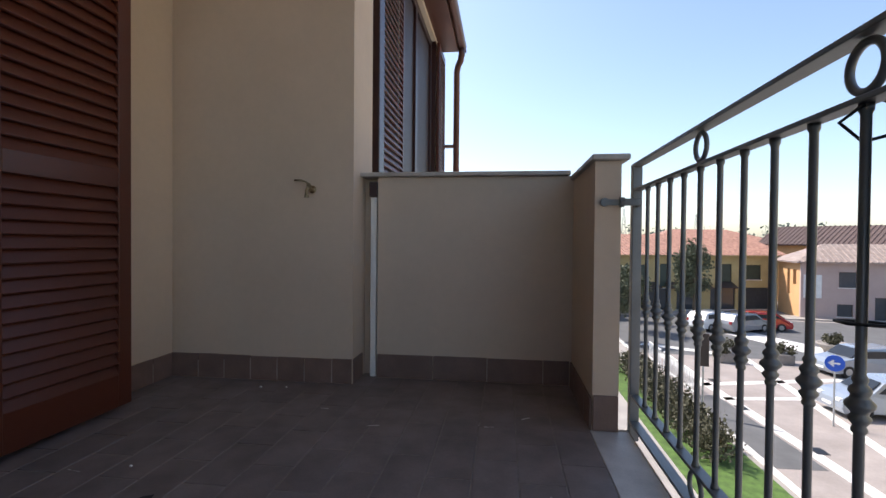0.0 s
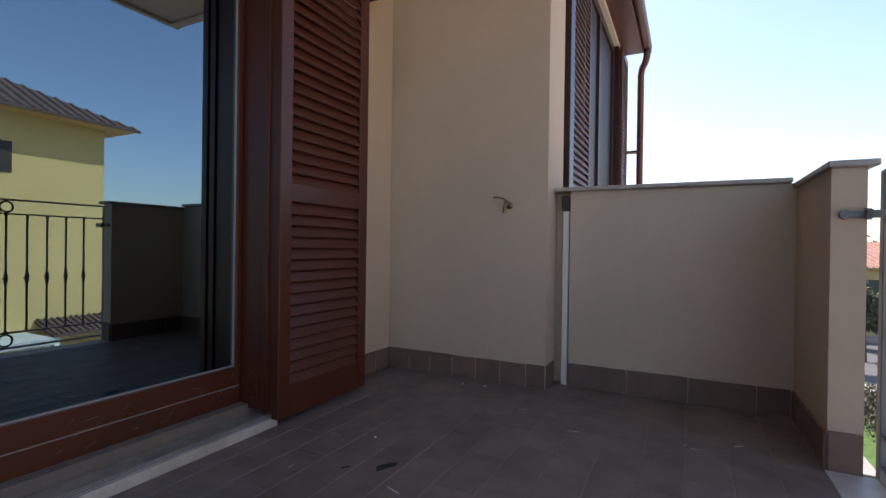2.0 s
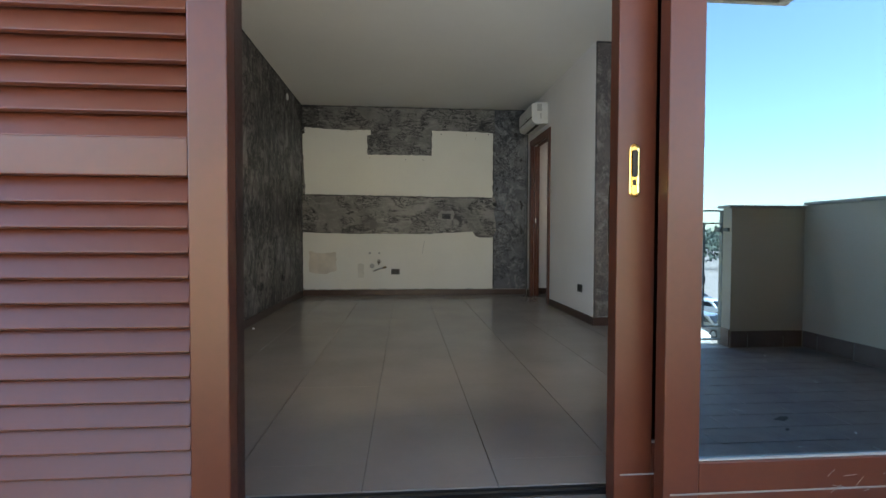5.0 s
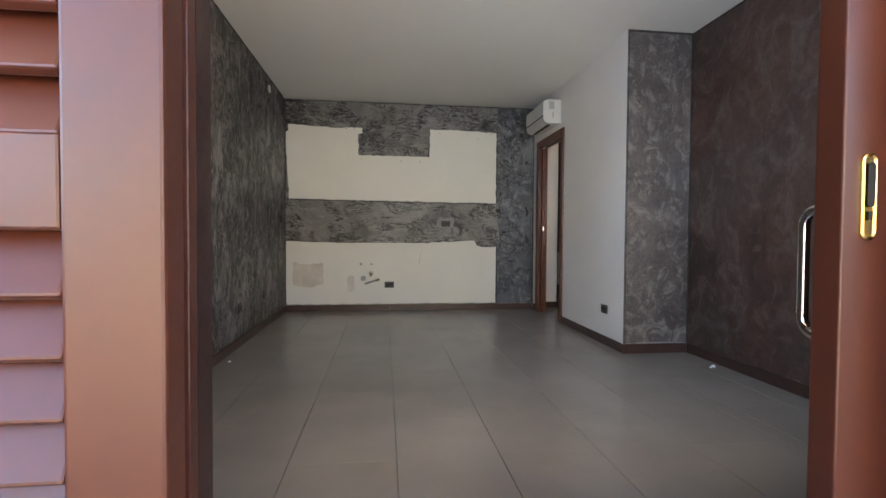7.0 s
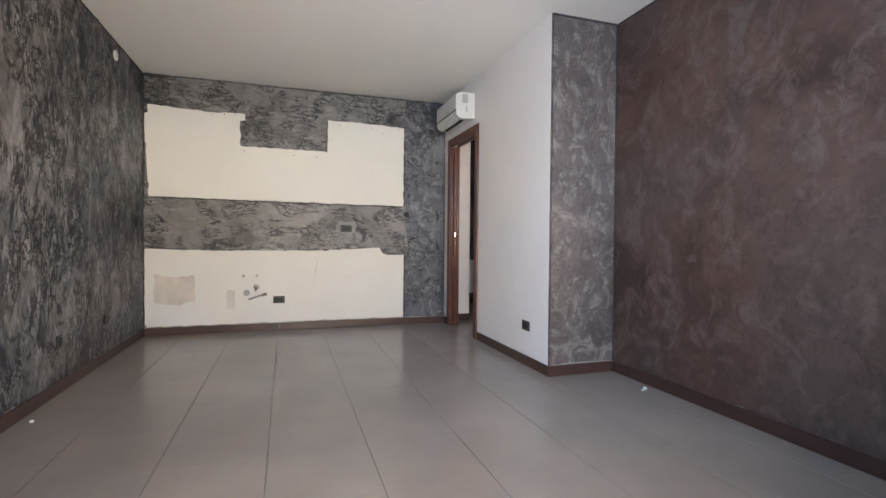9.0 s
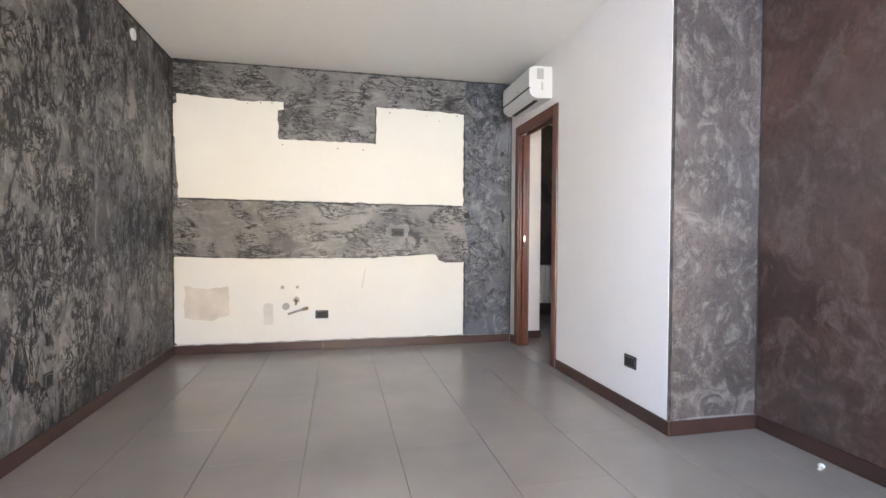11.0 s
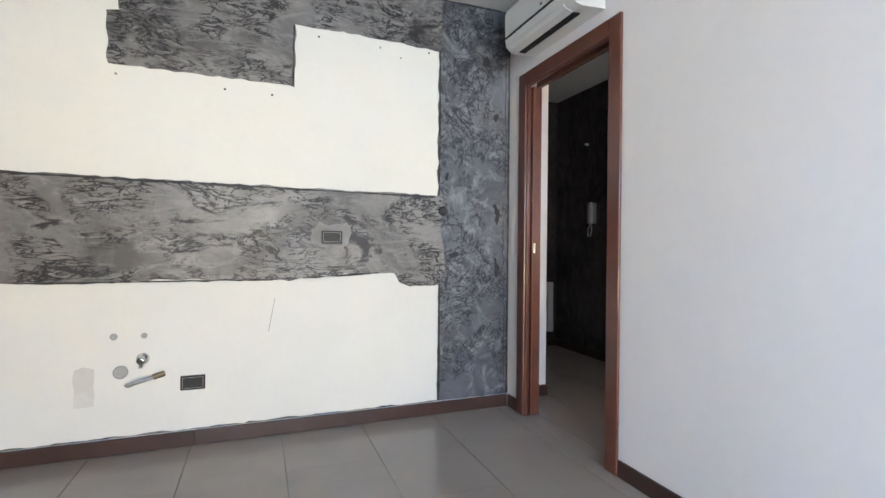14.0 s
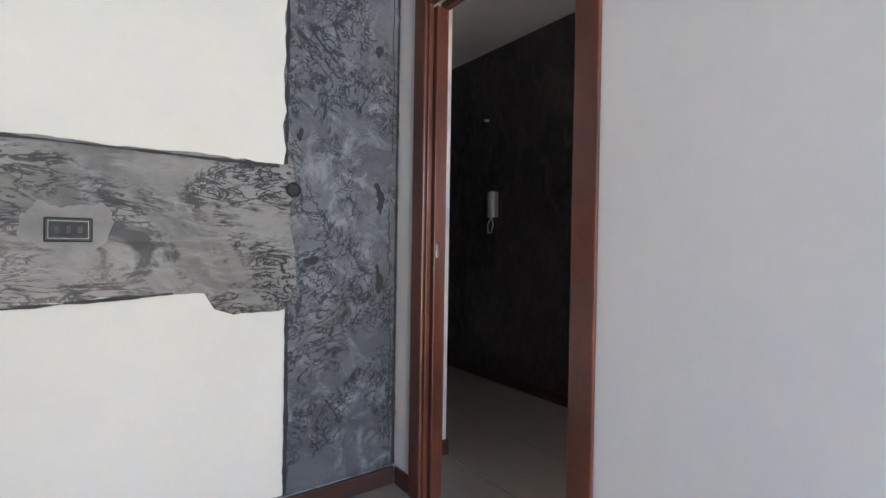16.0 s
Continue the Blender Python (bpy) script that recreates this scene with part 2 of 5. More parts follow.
M["asphalt_dark"] = simple("asphalt_patch", (0.115, 0.115, 0.115), 0.9, var=0.15, scale=1.0)
M["pavement"] = simple("pavement_slabs", (0.33, 0.30, 0.27), 0.85, var=0.12, scale=1.3)
M["kerb"] = simple("kerb_stone", (0.62, 0.60, 0.56), 0.8, var=0.1, scale=3)
M["grass"] = simple("grass_green", (0.075, 0.14, 0.025), 0.9, var=0.35, scale=4)
M["leaf"] = simple("leaf_green", (0.09, 0.085, 0.045), 0.7, var=0.4, scale=9)
M["leaf_grey"] = simple("leaf_olive", (0.10, 0.115, 0.065), 0.75, var=0.4, scale=5)
# Distance haze is mixed into this green, paler and bluer than near leaves.
M["leaf_haze"] = simple("leaf_haze", (0.11, 0.145, 0.12), 0.8, var=0.35, scale=0.6)
M["bark"] = simple("bark", (0.11, 0.085, 0.06), 0.9, var=0.3, scale=9)
M["planter"] = simple("planter_concrete", (0.30, 0.27, 0.24), 0.9, var=0.15)
M["tyre"] = simple("tyre", (0.02, 0.02, 0.02), 0.8, var=0.1)
M["car_glass"] = simple("car_glass", (0.02, 0.025, 0.03), 0.06, var=0.1)
for cname, col in (("car_white", (0.75, 0.76, 0.76)), ("car_red", (0.42, 0.025, 0.03)), ("car_grey", (0.22, 0.23, 0.25)), ("car_blue", (0.30, 0.34, 0.39)), ("car_bright_blue", (0.02, 0.13, 0.42))):
    M[cname] = simple(cname, col, 0.22, metal=0.2 if cname != "car_white" else 0.0, var=0.04, coat=0.6)
M["sign_blue"] = simple("sign_blue", (0.015, 0.09, 0.50), 0.4, var=0.05)
M["galv"] = simple("galvanised", (0.42, 0.43, 0.43), 0.45, metal=0.6, var=0.1)


# ---- mesh helpers ----
def part(name, bm, material, parent=None, label=""):
    me = bpy.data.meshes.new(name)
    bm.normal_update()
    bm.to_mesh(me)
    bm.free()
    me.materials.append(material)
    ob = new(name, me)
    ob.parent = parent
    if label:
        ob["label"] = label
    return ob


def empty(name, loc, rz=0.0):
    ob = new(name, None)
    ob.empty_display_size = 0.1
    ob.matrix_basis = pose(*loc, 0, 0, rz)
    return ob


def box(bm, x0, x1, y0, y1, z0, z1, bevel=0.0):
    mt = Matrix.Translation(((x0 + x1) / 2, (y0 + y1) / 2, (z0 + z1) / 2)) @ Matrix.Diagonal((x1 - x0, y1 - y0, z1 - z0, 1))
    vs = bmesh.ops.create_cube(bm, size=1, matrix=mt)["verts"]
    if bevel:
        es = list({e for v in vs for e in v.link_edges})
        bmesh.ops.bevel(bm, geom=es, offset=bevel, segments=2, affect="EDGES", profile=0.5)
    return bm


def boxes(items, bevel=0.0):
    bm = bmesh.new()
    for it in items:
        box(bm, *it, bevel=bevel)
    return bm


def rod(bm, a, b, r0, r1=None, seg=12):
    a, b = Vector(a), Vector(b)
    d = b - a
    m = Matrix.Translation((a + b) / 2) @ d.to_track_quat("Z", "Y").to_matrix().to_4x4()
    bmesh.ops.create_cone(bm, cap_ends=True, segments=seg, radius1=r0, radius2=r0 if r1 is None else r1, depth=d.length, matrix=m)
    return bm


def tube(bm, pts, r, seg=10):
    """A bent tube through the points, with rings mitred at each."""
    pts = [Vector(p) for p in pts]
    rings = []
    q = None
    for i, p in enumerate(pts):
        d = (pts[min(i + 1, len(pts) - 1)] - pts[max(i - 1, 0)]).normalized()
        q = d.to_track_quat("Z", "Y") if q is None else (q @ Vector((0, 0, 1))).rotation_difference(d) @ q
        rings.append([bm.verts.new(p + q @ Vector((r * math.cos(2 * math.pi * k / seg), r * math.sin(2 * math.pi * k / seg), 0))) for k in range(seg)])
    for a, b in zip(rings, rings[1:]):
        for k in range(seg):
            bm.faces.new((a[k], a[(k + 1) % seg], b[(k + 1) % seg], b[k]))
    bm.faces.new(rings[0][::-1])
    bm.faces.new(rings[-1])
    for f in bm.faces:
        f.smooth = True
    return bm


def lathe(bm, prof, centre=(0, 0, 0), seg=16):
    """A turned body: radius and height pairs from bottom to top."""
    c = Vector(centre)
    rings = [[bm.verts.new(c + Vector((r * math.cos(2 * math.pi * k / seg), r * math.sin(2 * math.pi * k / seg), z))) for k in range(seg)] for r, z in prof]
    for a, b in zip(rings, rings[1:]):
        for k in range(seg):
            f = bm.faces.new((a[k], a[(k + 1) % seg], b[(k + 1) % seg], b[k]))
            f.smooth = True
    bm.faces.new(rings[0][::-1])
    bm.faces.new(rings[-1])
    return bm


def prism(bm, outline, axis, a, b):
    """A flat outline of (u, v) pushed out from a to b along an axis: x takes (y, z), y takes (x, z), z takes (x, y)."""
    def at(u, v, w):
        return {"x": (w, u, v), "y": (u, w, v), "z": (u, v, w)}[axis]
    lo = [bm.verts.new(at(u, v, a)) for u, v in outline]
    hi = [bm.verts.new(at(u, v, b)) for u, v in outline]
    n = len(outline)
    bm.faces.new(lo)
    bm.faces.new(hi[::-1])
    for k in range(n):
        bm.faces.new((lo[k], hi[k], hi[(k + 1) % n], lo[(k + 1) % n]))
    bmesh.ops.recalc_face_normals(bm, faces=bm.faces)
    return bm


def wall_bm(axis, u0, u1, w0, w1, z0, z1, holes=()):
    """A wall along x or y, from w0 to w1 thick, with real openings (u0, u1, z0, z1)."""
    bm = bmesh.new()
    us = sorted({u0, u1, *[h[0] for h in holes], *[h[1] for h in holes]})
    zs = sorted({z0, z1, *[h[2] for h in holes], *[h[3] for h in holes]})
    us = [u for u in us if u0 <= u <= u1]
    zs = [z for z in zs if z0 <= z <= z1]

    def solid(i, j):
        if not (0 <= i < len(us) - 1 and 0 <= j < len(zs) - 1):
            return False
        cu, cz = (us[i] + us[i + 1]) / 2, (zs[j] + zs[j + 1]) / 2
        return not any(h[0] < cu < h[1] and h[2] < cz < h[3] for h in holes)

    def v(u, w, z):
        return bm.verts.new((u, w, z) if axis == "x" else (w, u, z))
    for i in range(len(us) - 1):
        for j in range(len(zs) - 1):
            if not solid(i, j):
                continue
            a, b, c, d = us[i], us[i + 1], zs[j], zs[j + 1]
            bm.faces.new([v(a, w0, c), v(b, w0, c), v(b, w0, d), v(a, w0, d)])
            bm.faces.new([v(a, w1, c), v(a, w1, d), v(b, w1, d), v(b, w1, c)])
            if not solid(i - 1, j):
                bm.faces.new([v(a, w0, c), v(a, w0, d), v(a, w1, d), v(a, w1, c)])
            if not solid(i + 1, j):
                bm.faces.new([v(b, w0, c), v(b, w1, c), v(b, w1, d), v(b, w0, d)])
            if not solid(i, j - 1):
                bm.faces.new([v(a, w0, c), v(a, w1, c), v(b, w1, c), v(b, w0, c)])
            if not solid(i, j + 1):
                bm.faces.new([v(a, w0, d), v(b, w0, d), v(b, w1, d), v(a, w1, d)])
    bmesh.ops.remove_doubles(bm, verts=bm.verts, dist=1e-5)
    bmesh.ops.recalc_face_normals(bm, faces=bm.faces)
    return bm


def structure(name, bm, material, label=""):
    return tagged(part(name, bm, material), label, kind="structure")


# ---- large structure ----
ZB = -0.09          # balcony floor
H = 2.66            # ceiling
# balcony slab and the storeys under it
structure("balcony_slab", boxes([(-3.4, 2.62, 0.02, 2.50, -0.40, ZB - 0.0018), (-3.4, 1.78, -0.02, 0.02, -0.40, ZB - 0.0018)]), M["mortar"], "mortar bed of the balcony floor under brown tiles")
structure("wall_facade", wall_bm("x", -3.6, 2.62, 2.50, 2.72, -6.0, 3.2, [(-1.54, 1.10, -0.06, 2.30)]), M["plaster"], "beige rough-plastered outside wall with a wide door opening")
structure("wall_pillar", boxes([(2.24, 2.62, 1.38, 2.498, -6.0, 3.2)]), M["plaster"], "beige plastered pillar with an outdoor tap")
structure("wall_parapet", boxes([(2.40, 2.60, 0.03, 1.280, -0.40, 1.108)]), M["plaster"], "beige plastered balcony parapet under a stone cap")
# Added infill behind the gap, so that it reads as pale plaster.
structure("wall_gap_infill", boxes([(2.475, 2.59, 1.2805, 1.3795, -0.40, 1.105)]), M["plaster"], "beige plastered infill added in the gap between pillar and parapet")
structure("wall_parapet_return", boxes([(1.75, 2.398, 0.03, 0.14, -0.40, 1.082)]), M["plaster"], "beige plastered end of the balcony parapet")
structure("wall_balcony_west", boxes([(-3.6, -3.402, -0.02, 2.498, -0.40, 1.108)]), M["plaster"], "beige plastered parapet at the far end of the balcony")
structure("wall_below", boxes([(-3.4, 2.60, 0.5, 0.7, -6.0, -0.402)]), M["plaster_out"], "beige outer wall under the balcony")
structure("upper_slab", boxes([(-3.6, 2.83, -0.60, 2.86, 3.202, 3.45), (-3.6, 2.85, -0.66, -0.60, 3.17, 3.50), (2.832, 2.73, -0.60, 1.20, 3.17, 3.50)], bevel=0.006), M["plaster"], "beige plastered slab of the storey above")
structure("wall_neighbour", wall_bm("x", 2.622, 6.62, 1.45, 1.80, -6.0, 3.418, [(3.70, 5.88, 1.0, 3.36)]), M["plaster_out"], "beige plastered wall of the adjoining flat with a window opening")
structure("wall_neighbour_side", boxes([(6.42, 6.62, 1.802, 9.0, -6.0, 3.418)]), M["plaster_out"], "beige side wall of the same house")
# room
structure("room_floor_bed", boxes([(-2.41, 1.365, 2.50, 8.03, -0.30, -0.008), (0.894, 2.27, 5.56, 9.6, -0.30, -0.008), (0.80, 0.892, 6.96, 7.9, -0.30, -0.008)]), M["grout"], "grey grout bed under the indoor tiles")
structure("ceiling", boxes([(-2.6, 2.5, 2.722, 9.8, H, H + 0.25)]), M["ceiling"], "smooth off-white painted ceiling")
structure("wall_left", boxes([(-2.61, -2.412, 2.722, 8.23, -0.3, H)]), M["stucco_left"], "dark grey trowelled plaster wall with ragged black strokes")
structure("wall_back", boxes([(-2.41, 0.798, 8.03, 8.20, -0.3, H)]), M["cream_wall"], "kitchen wall, cream paint where units once hung")
structure("wall_door", wall_bm("y", 5.595, 8.20, 0.80, 0.892, 0.0, H, [(6.993, 7.84, 0.0, 2.14)]), M["white_wall"], "smooth white wall with a doorway")
structure("wall_pier", boxes([(0.802, 1.363, 5.575, 5.593, 0.0, H)]), M["stucco_pier"], "grey-brown trowelled plaster on a narrow wall end")
structure("wall_right", boxes([(1.365, 1.56, 2.722, 5.70, -0.3, H)]), M["stucco_brown"], "dark brown cloudy trowelled plaster wall")
structure("wall_hall_side", boxes([(2.27, 2.45, 5.70, 9.8, -0.3, H)]), M["hall_dark"], "dark brown plastered hall wall")
structure("wall_hall_end", boxes([(0.8, 2.268, 9.6, 9.8, -0.3, H)]), M["hall_dark"], "dark brown plastered end wall of the hall")
structure("wall_hall_stub", boxes([(0.894, 1.165, 8.12, 9.598, 0.0, H)]), M["white_wall"], "white wall end inside the hall")
# Out of view; its opening is assumed, made for the hall's fill lamp.
structure("wall_hall_near", wall_bm("x", 0.894, 2.268, 5.70, 5.90, -0.3, H, [(1.2, 2.0, 0.9, 2.1)]), M["white_wall"], "unseen white wall closing the hall, with an assumed opening")
structure("wall_roof_cover", boxes([(-2.6, 2.5, 2.73, 9.8, H + 0.252, 3.2)]), M["plaster_out"], "beige top of the flat")


# stucco coat of the kitchen wall, with ragged edges
def ragged(pts, step=0.03, amp=0.008, seed=0.0):
    out = []
    n = len(pts)
    for i in range(n):
        a, b = Vector((*pts[i], 0)), Vector((*pts[(i + 1) % n], 0))
        k = max(1, int((b - a).length / step))
        d = (b - a).normalized()
        nrm = Vector((-d.y, d.x, 0))
        for j in range(k):
            p = a.lerp(b, j / k)
            o = amp * (noise.noise((p * 14) + Vector((seed, 0, 0))) * 1.4 + 0.7 * noise.noise((p * 45) + Vector((0, seed, 3))))
            q = p + nrm * o
            out.append((q.x, q.y))
    return out


def coat(outer, inner, y0, y1):
    bm = bmesh.new()
    edges = []
    for loop in (outer, *inner):
        vs = [bm.verts.new((x, y0, z)) for x, z in loop]
        edges += [bm.edges.new((vs[i], vs[(i + 1) % len(vs)])) for i in range(len(vs))]
    res = bmesh.ops.triangle_fill(bm, use_beauty=True, use_dissolve=False, edges=edges)
    faces = [g for g in res["geom"] if isinstance(g, bmesh.types.BMFace)]
    ext = bmesh.ops.extrude_face_region(bm, geom=faces)
    bmesh.ops.translate(bm, verts=[g for g in ext["geom"] if isinstance(g, bmesh.types.BMVert)], vec=(0, y1 - y0, 0))
    bmesh.ops.recalc_face_normals(bm, faces=bm.faces)
    return bm


UPPER = [(-2.36, 1.42), (0.28, 1.396), (0.283, 2.325), (-0.595, 2.338), (-0.60, 1.985), (-1.505, 1.985), (-1.51, 2.255), (-1.452, 2.262), (-1.455, 2.335), (-1.80, 2.320), (-2.375, 2.35), (-2.37, 2.27), (-2.405, 2.25)]
LOWER = [(-2.404, 0.086), (0.292, 0.086), (0.297, 0.827), (0.10, 0.822), (0.035, 0.845), (0.0, 0.905), (-0.30, 0.905), (-0.62, 0.872), (-1.2, 0.885), (-1.7, 0.868), (-2.404, 0.886)]
OUTER = [(-2.409, 0.081), (0.7975, 0.081), (0.7975, H - 0.004), (-2.409, H - 0.004)]
structure("wall_back_stucco", coat(OUTER, [ragged(UPPER, seed=2.0), ragged(LOWER, seed=9.0)], 8.029, 8.025), M["stucco"], "grey trowelled plaster with dark scratches round the bare cream patches")
structure("wall_back_stucco_column", coat(ragged([(0.288, 0.086), (0.794, 0.081), (0.794, H - 0.006), (0.30, H - 0.006), (0.31, 2.30), (0.285, 2.2), (0.29, 1.45), (0.33, 1.36), (0.30, 1.2), (0.34, 0.95), (0.29, 0.83)], seed=5.0, amp=0.006), [], 8.0245, 8.021), M["stucco_col"], "blue-grey trowelled plaster column beside the doorway")


# skirtings
def skirt(name, axis, u0, u1, face, side, z0, z1, mat, t=0.012):
    a, b = (face, face + side * t) if side > 0 else (face + side * t, face)
    bm = boxes([(u0, u1, a, b, z0, z1) if axis == "x" else (a, b, u0, u1, z0, z1)], bevel=0.003)
    return structure(name, bm, mat, "dark red-brown wooden skirting board")


SK = M["skirt_wood"]
skirt("baseboard_left", "y", 2.73, 8.03, -2.41, 1, 0.001, 0.08, SK)
skirt("baseboard_back_a", "x", -2.396, -1.10, 8.019, -1, 0.001, 0.08, SK)
skirt("baseboard_back_b", "x", -1.099, 0.785, 8.019, -1, 0.001, 0.08, SK)
skirt("baseboard_door_a", "y", 5.565, 6.947, 0.799, -1, 0.001, 0.08, SK)
skirt("baseboard_door_b", "y", 7.885, 8.006, 0.799, -1, 0.001, 0.08, SK)
skirt("baseboard_pier", "x", 0.80, 1.351, 5.574, -1, 0.001, 0.08, SK)
skirt("baseboard_right", "y", 2.73, 5.561, 1.364, -1, 0.001, 0.08, SK)
skirt("baseboard_hall", "y", 5.9, 9.59, 2.269, -1, 0.001, 0.08, SK)
skirt("baseboard_hall_stub", "x", 0.894, 1.177, 8.119, -1, 0.001, 0.08, SK)
skirt("baseboard_hall_stub_side", "y", 8.12, 9.59, 1.166, 1, 0.001, 0.08, SK)
skirt("baseboard_hall_end", "x", 1.175, 2.255, 9.599, -1, 0.001, 0.08, SK)

# kerbs, sills and caps of the balcony
structure("threshold", boxes([(-1.47, 1.03, 2.50, 2.78, -0.10, -0.030)], bevel=0.003), M["dirty_marble"], "dirty grey marble door threshold")
LIP = 2.335
structure("threshold_lip", boxes([(-1.62, 1.06, LIP, 2.395, ZB - 0.01, -0.050)], bevel=0.003), M["marble"], "dusty pale marble sill in front of the door")
structure("threshold_shelf", boxes([(-1.62, 1.06, 2.396, 2.498, ZB - 0.01, -0.056)], bevel=0.002), M["dirty_marble"], "dusty grey marble shelf behind the pale lip")
# The grooves are flat dark strips on top of the lip.
structure("sill_groove", boxes([(-1.61, 1.05, y, y + 0.003, -0.0505, -0.0497) for y in (2.362, 2.380)]), M["dirt"], "dark groove line along the marble sill")
structure("edge_strip", boxes([(-3.4, 1.745, -0.012, 0.148, ZB - 0.012, ZB + 0.002)], bevel=0.002), M["marble"], "pale marble edging strip under the railing")


def cap_piece(name, b, label):
    return structure(name, boxes([b], bevel=0.006), M["cap"], label)


cap_piece("parapet_cap", (2.365, 2.64, 0.16, 1.40, 1.109, 1.134), "grey stone cap slab with a worn edge")
cap_piece("parapet_cap_return", (1.715, 2.64, 0.0, 0.158, 1.083, 1.108), "grey stone cap slab with a worn edge")


# ---- sliding door ----
def frame_rect(bm, x0, x1, y0, y1, z0, z1, wl, wr, wb, wt, bevel=0.004):
    box(bm, x0, x0 + wl, y0, y1, z0, z1, bevel)
    box(bm, x1 - wr, x1, y0, y1, z0, z1, bevel)
    box(bm, x0 + wl, x1 - wr, y0 + 0.001, y1 - 0.001, z0, z0 + wb, bevel)
    box(bm, x0 + wl, x1 - wr, y0 + 0.001, y1 - 0.001, z1 - wt, z1, bevel)
    return bm


door_1 = tagged(empty("door_1", (0, 0, 0)), "red-brown wooden lift-and-slide glass door, half open", kind="structure")
jam = boxes([(-1.54, -1.47, 2.342, 2.73, -0.03, 2.25), (1.03, 1.10, 2.342, 2.73, -0.03, 2.25), (-1.54, 1.10, 2.342, 2.73, 2.25, 2.30)], bevel=0.006)
for x in (-1.472, 1.020):
    box(jam, x, x + 0.012, 2.37, 2.40, -0.03, 2.25, 0.003)
    box(jam, x, x + 0.012, 2.61, 2.64, -0.03, 2.25, 0.003)
part("door_frame", jam, M["wood"], door_1)
part("weather_strip", boxes([(-1.4705, -1.466, 2.500, 2.507, -0.03, 2.25)]), M["grey_plastic"], door_1, "pale grey rubber weather strip")
# Darker brown zone of the jamb next to the opening.
part("jamb_dark_strip", boxes([(-1.4705, -1.469, 2.665, 2.728, -0.028, 2.248)]), M["wood_dark"], door_1, "dark brown strip on the door jamb")


def leaf(name, x0, x1, y, yt, z0, z1, wl, wr):
    root = part(name, frame_rect(bmesh.new(), x0, x1, y, y + yt, z0, z1, wl, wr, 0.20, 0.10), M["wood"], door_1, "red-brown painted wooden door leaf")
    bm = bmesh.new()
    gx0, gx1, gz0, gz1 = x0 + wl, x1 - wr, z0 + 0.20, z1 - 0.10
    box(bm, gx0, gx1, y + 0.010, y + 0.022, gz0 - 0.002, gz0 + 0.004, 0.001)
    box(bm, gx0, gx0 + 0.004, y + 0.010, y + 0.022, gz0 + 0.004, gz1, 0.001)
    box(bm, gx1 - 0.004, gx1, y + 0.010, y + 0.022, gz0 + 0.004, gz1, 0.001)
    part("glazing_bead", bm, M["grey_plastic"], root, "grey sealing strip")
    pane = part("pane", boxes([(gx0, gx1, y + 0.022, y + 0.024, gz0, gz1)]), M["glass"], root, "clear double glazing")
    pane.visible_shadow = False
    # The groove's highlight, painted as a pale strip on the leaf's face.
    bm = boxes([(x0 + 0.02, x1 - 0.01, y - 0.003, y + 0.001, z0 + 0.105, z0 + 0.109)])
    part("groove_highlight", bm, M["patch"], root, "thin groove line, its highlight painted pale")
    return root


outer = leaf("outer_leaf", -0.215, 1.028, 2.552, 0.055, -0.03, 2.25, 0.110, 0.03)
inner = leaf("inner_leaf", -0.322, 0.92, 2.650, 0.06, -0.015, 2.25, 0.123, 0.105)


def brass_pull(parent, x, y, z, side=-1):
    bm = bmesh.new()
    n = 20
    h, w = 0.082, 0.017

    def ring(off, yy):
        pts = []
        for k in range(n):
            a = 2 * math.pi * k / n
            pts.append(bm.verts.new((x + (w + off) * math.cos(a), yy, z + (h - w if math.sin(a) > 0 else -(h - w)) + (w + off) * math.sin(a))))
        return pts
    rings = [ring(0.0, y), ring(0.0, y + side * 0.005), ring(-0.004, y + side * 0.007), ring(-0.008, y + side * 0.004)]
    for a, b in zip(rings, rings[1:]):
        for k in range(n):
            bm.faces.new((a[k], a[(k + 1) % n], b[(k + 1) % n], b[k]))
    bm.faces.new(rings[-1])
    bmesh.ops.recalc_face_normals(bm, faces=bm.faces)
    pull = part("flush_pull", bm, M["brass"], parent, "polished brass recessed pull")
    hollow = [(x + 0.0078 * math.cos(a), z + (0.056 if math.sin(a) >= 0 else -0.012) + 0.0078 * math.sin(a)) for a in (math.pi / 8 * (i + 0.01) for i in range(16))]
    part("recess", prism(bmesh.new(), hollow, "y", *sorted((y + side * 0.009, y + side * 0.0075))), M["black"], pull, "dark hollow of the pull")
    part("keyhole", boxes([(x - 0.004, x + 0.004, y + side * 0.009, y + side * 0.0075, z - 0.045, z - 0.028)]), M["black"], pull, "dark keyhole")


brass_pull(inner, -0.270, 2.650, 1.043)
bar = [(2.706, 1.024)] + [(2.728 + 0.034 * math.sin(a), 0.990 + 0.034 * math.cos(a)) for a in (math.pi / 16 * i for i in range(9))]
bar += [(y, 1.79 - z) for y, z in reversed(bar)]
bm = tube(bmesh.new(), [(-0.290, y, z) for y, z in bar], 0.011, 16)
part("door_handle", bm, M["chrome"], inner, "curved chrome pull handle")
bm = boxes([(-1.470, -1.453, 2.46, 2.49, 1.10, 1.25)], bevel=0.004)
rod(bm, (-1.455, 2.475, 1.25), (-1.442, 2.47, 1.255), 0.006)
part("latch", bm, M["black"], door_1, "small black metal latch")
bm = boxes([(-1.470, -1.458, 2.44, 2.46, 0.30, 0.33)], bevel=0.003)
part("stop", bm, M["chrome"], door_1, "small metal stop")


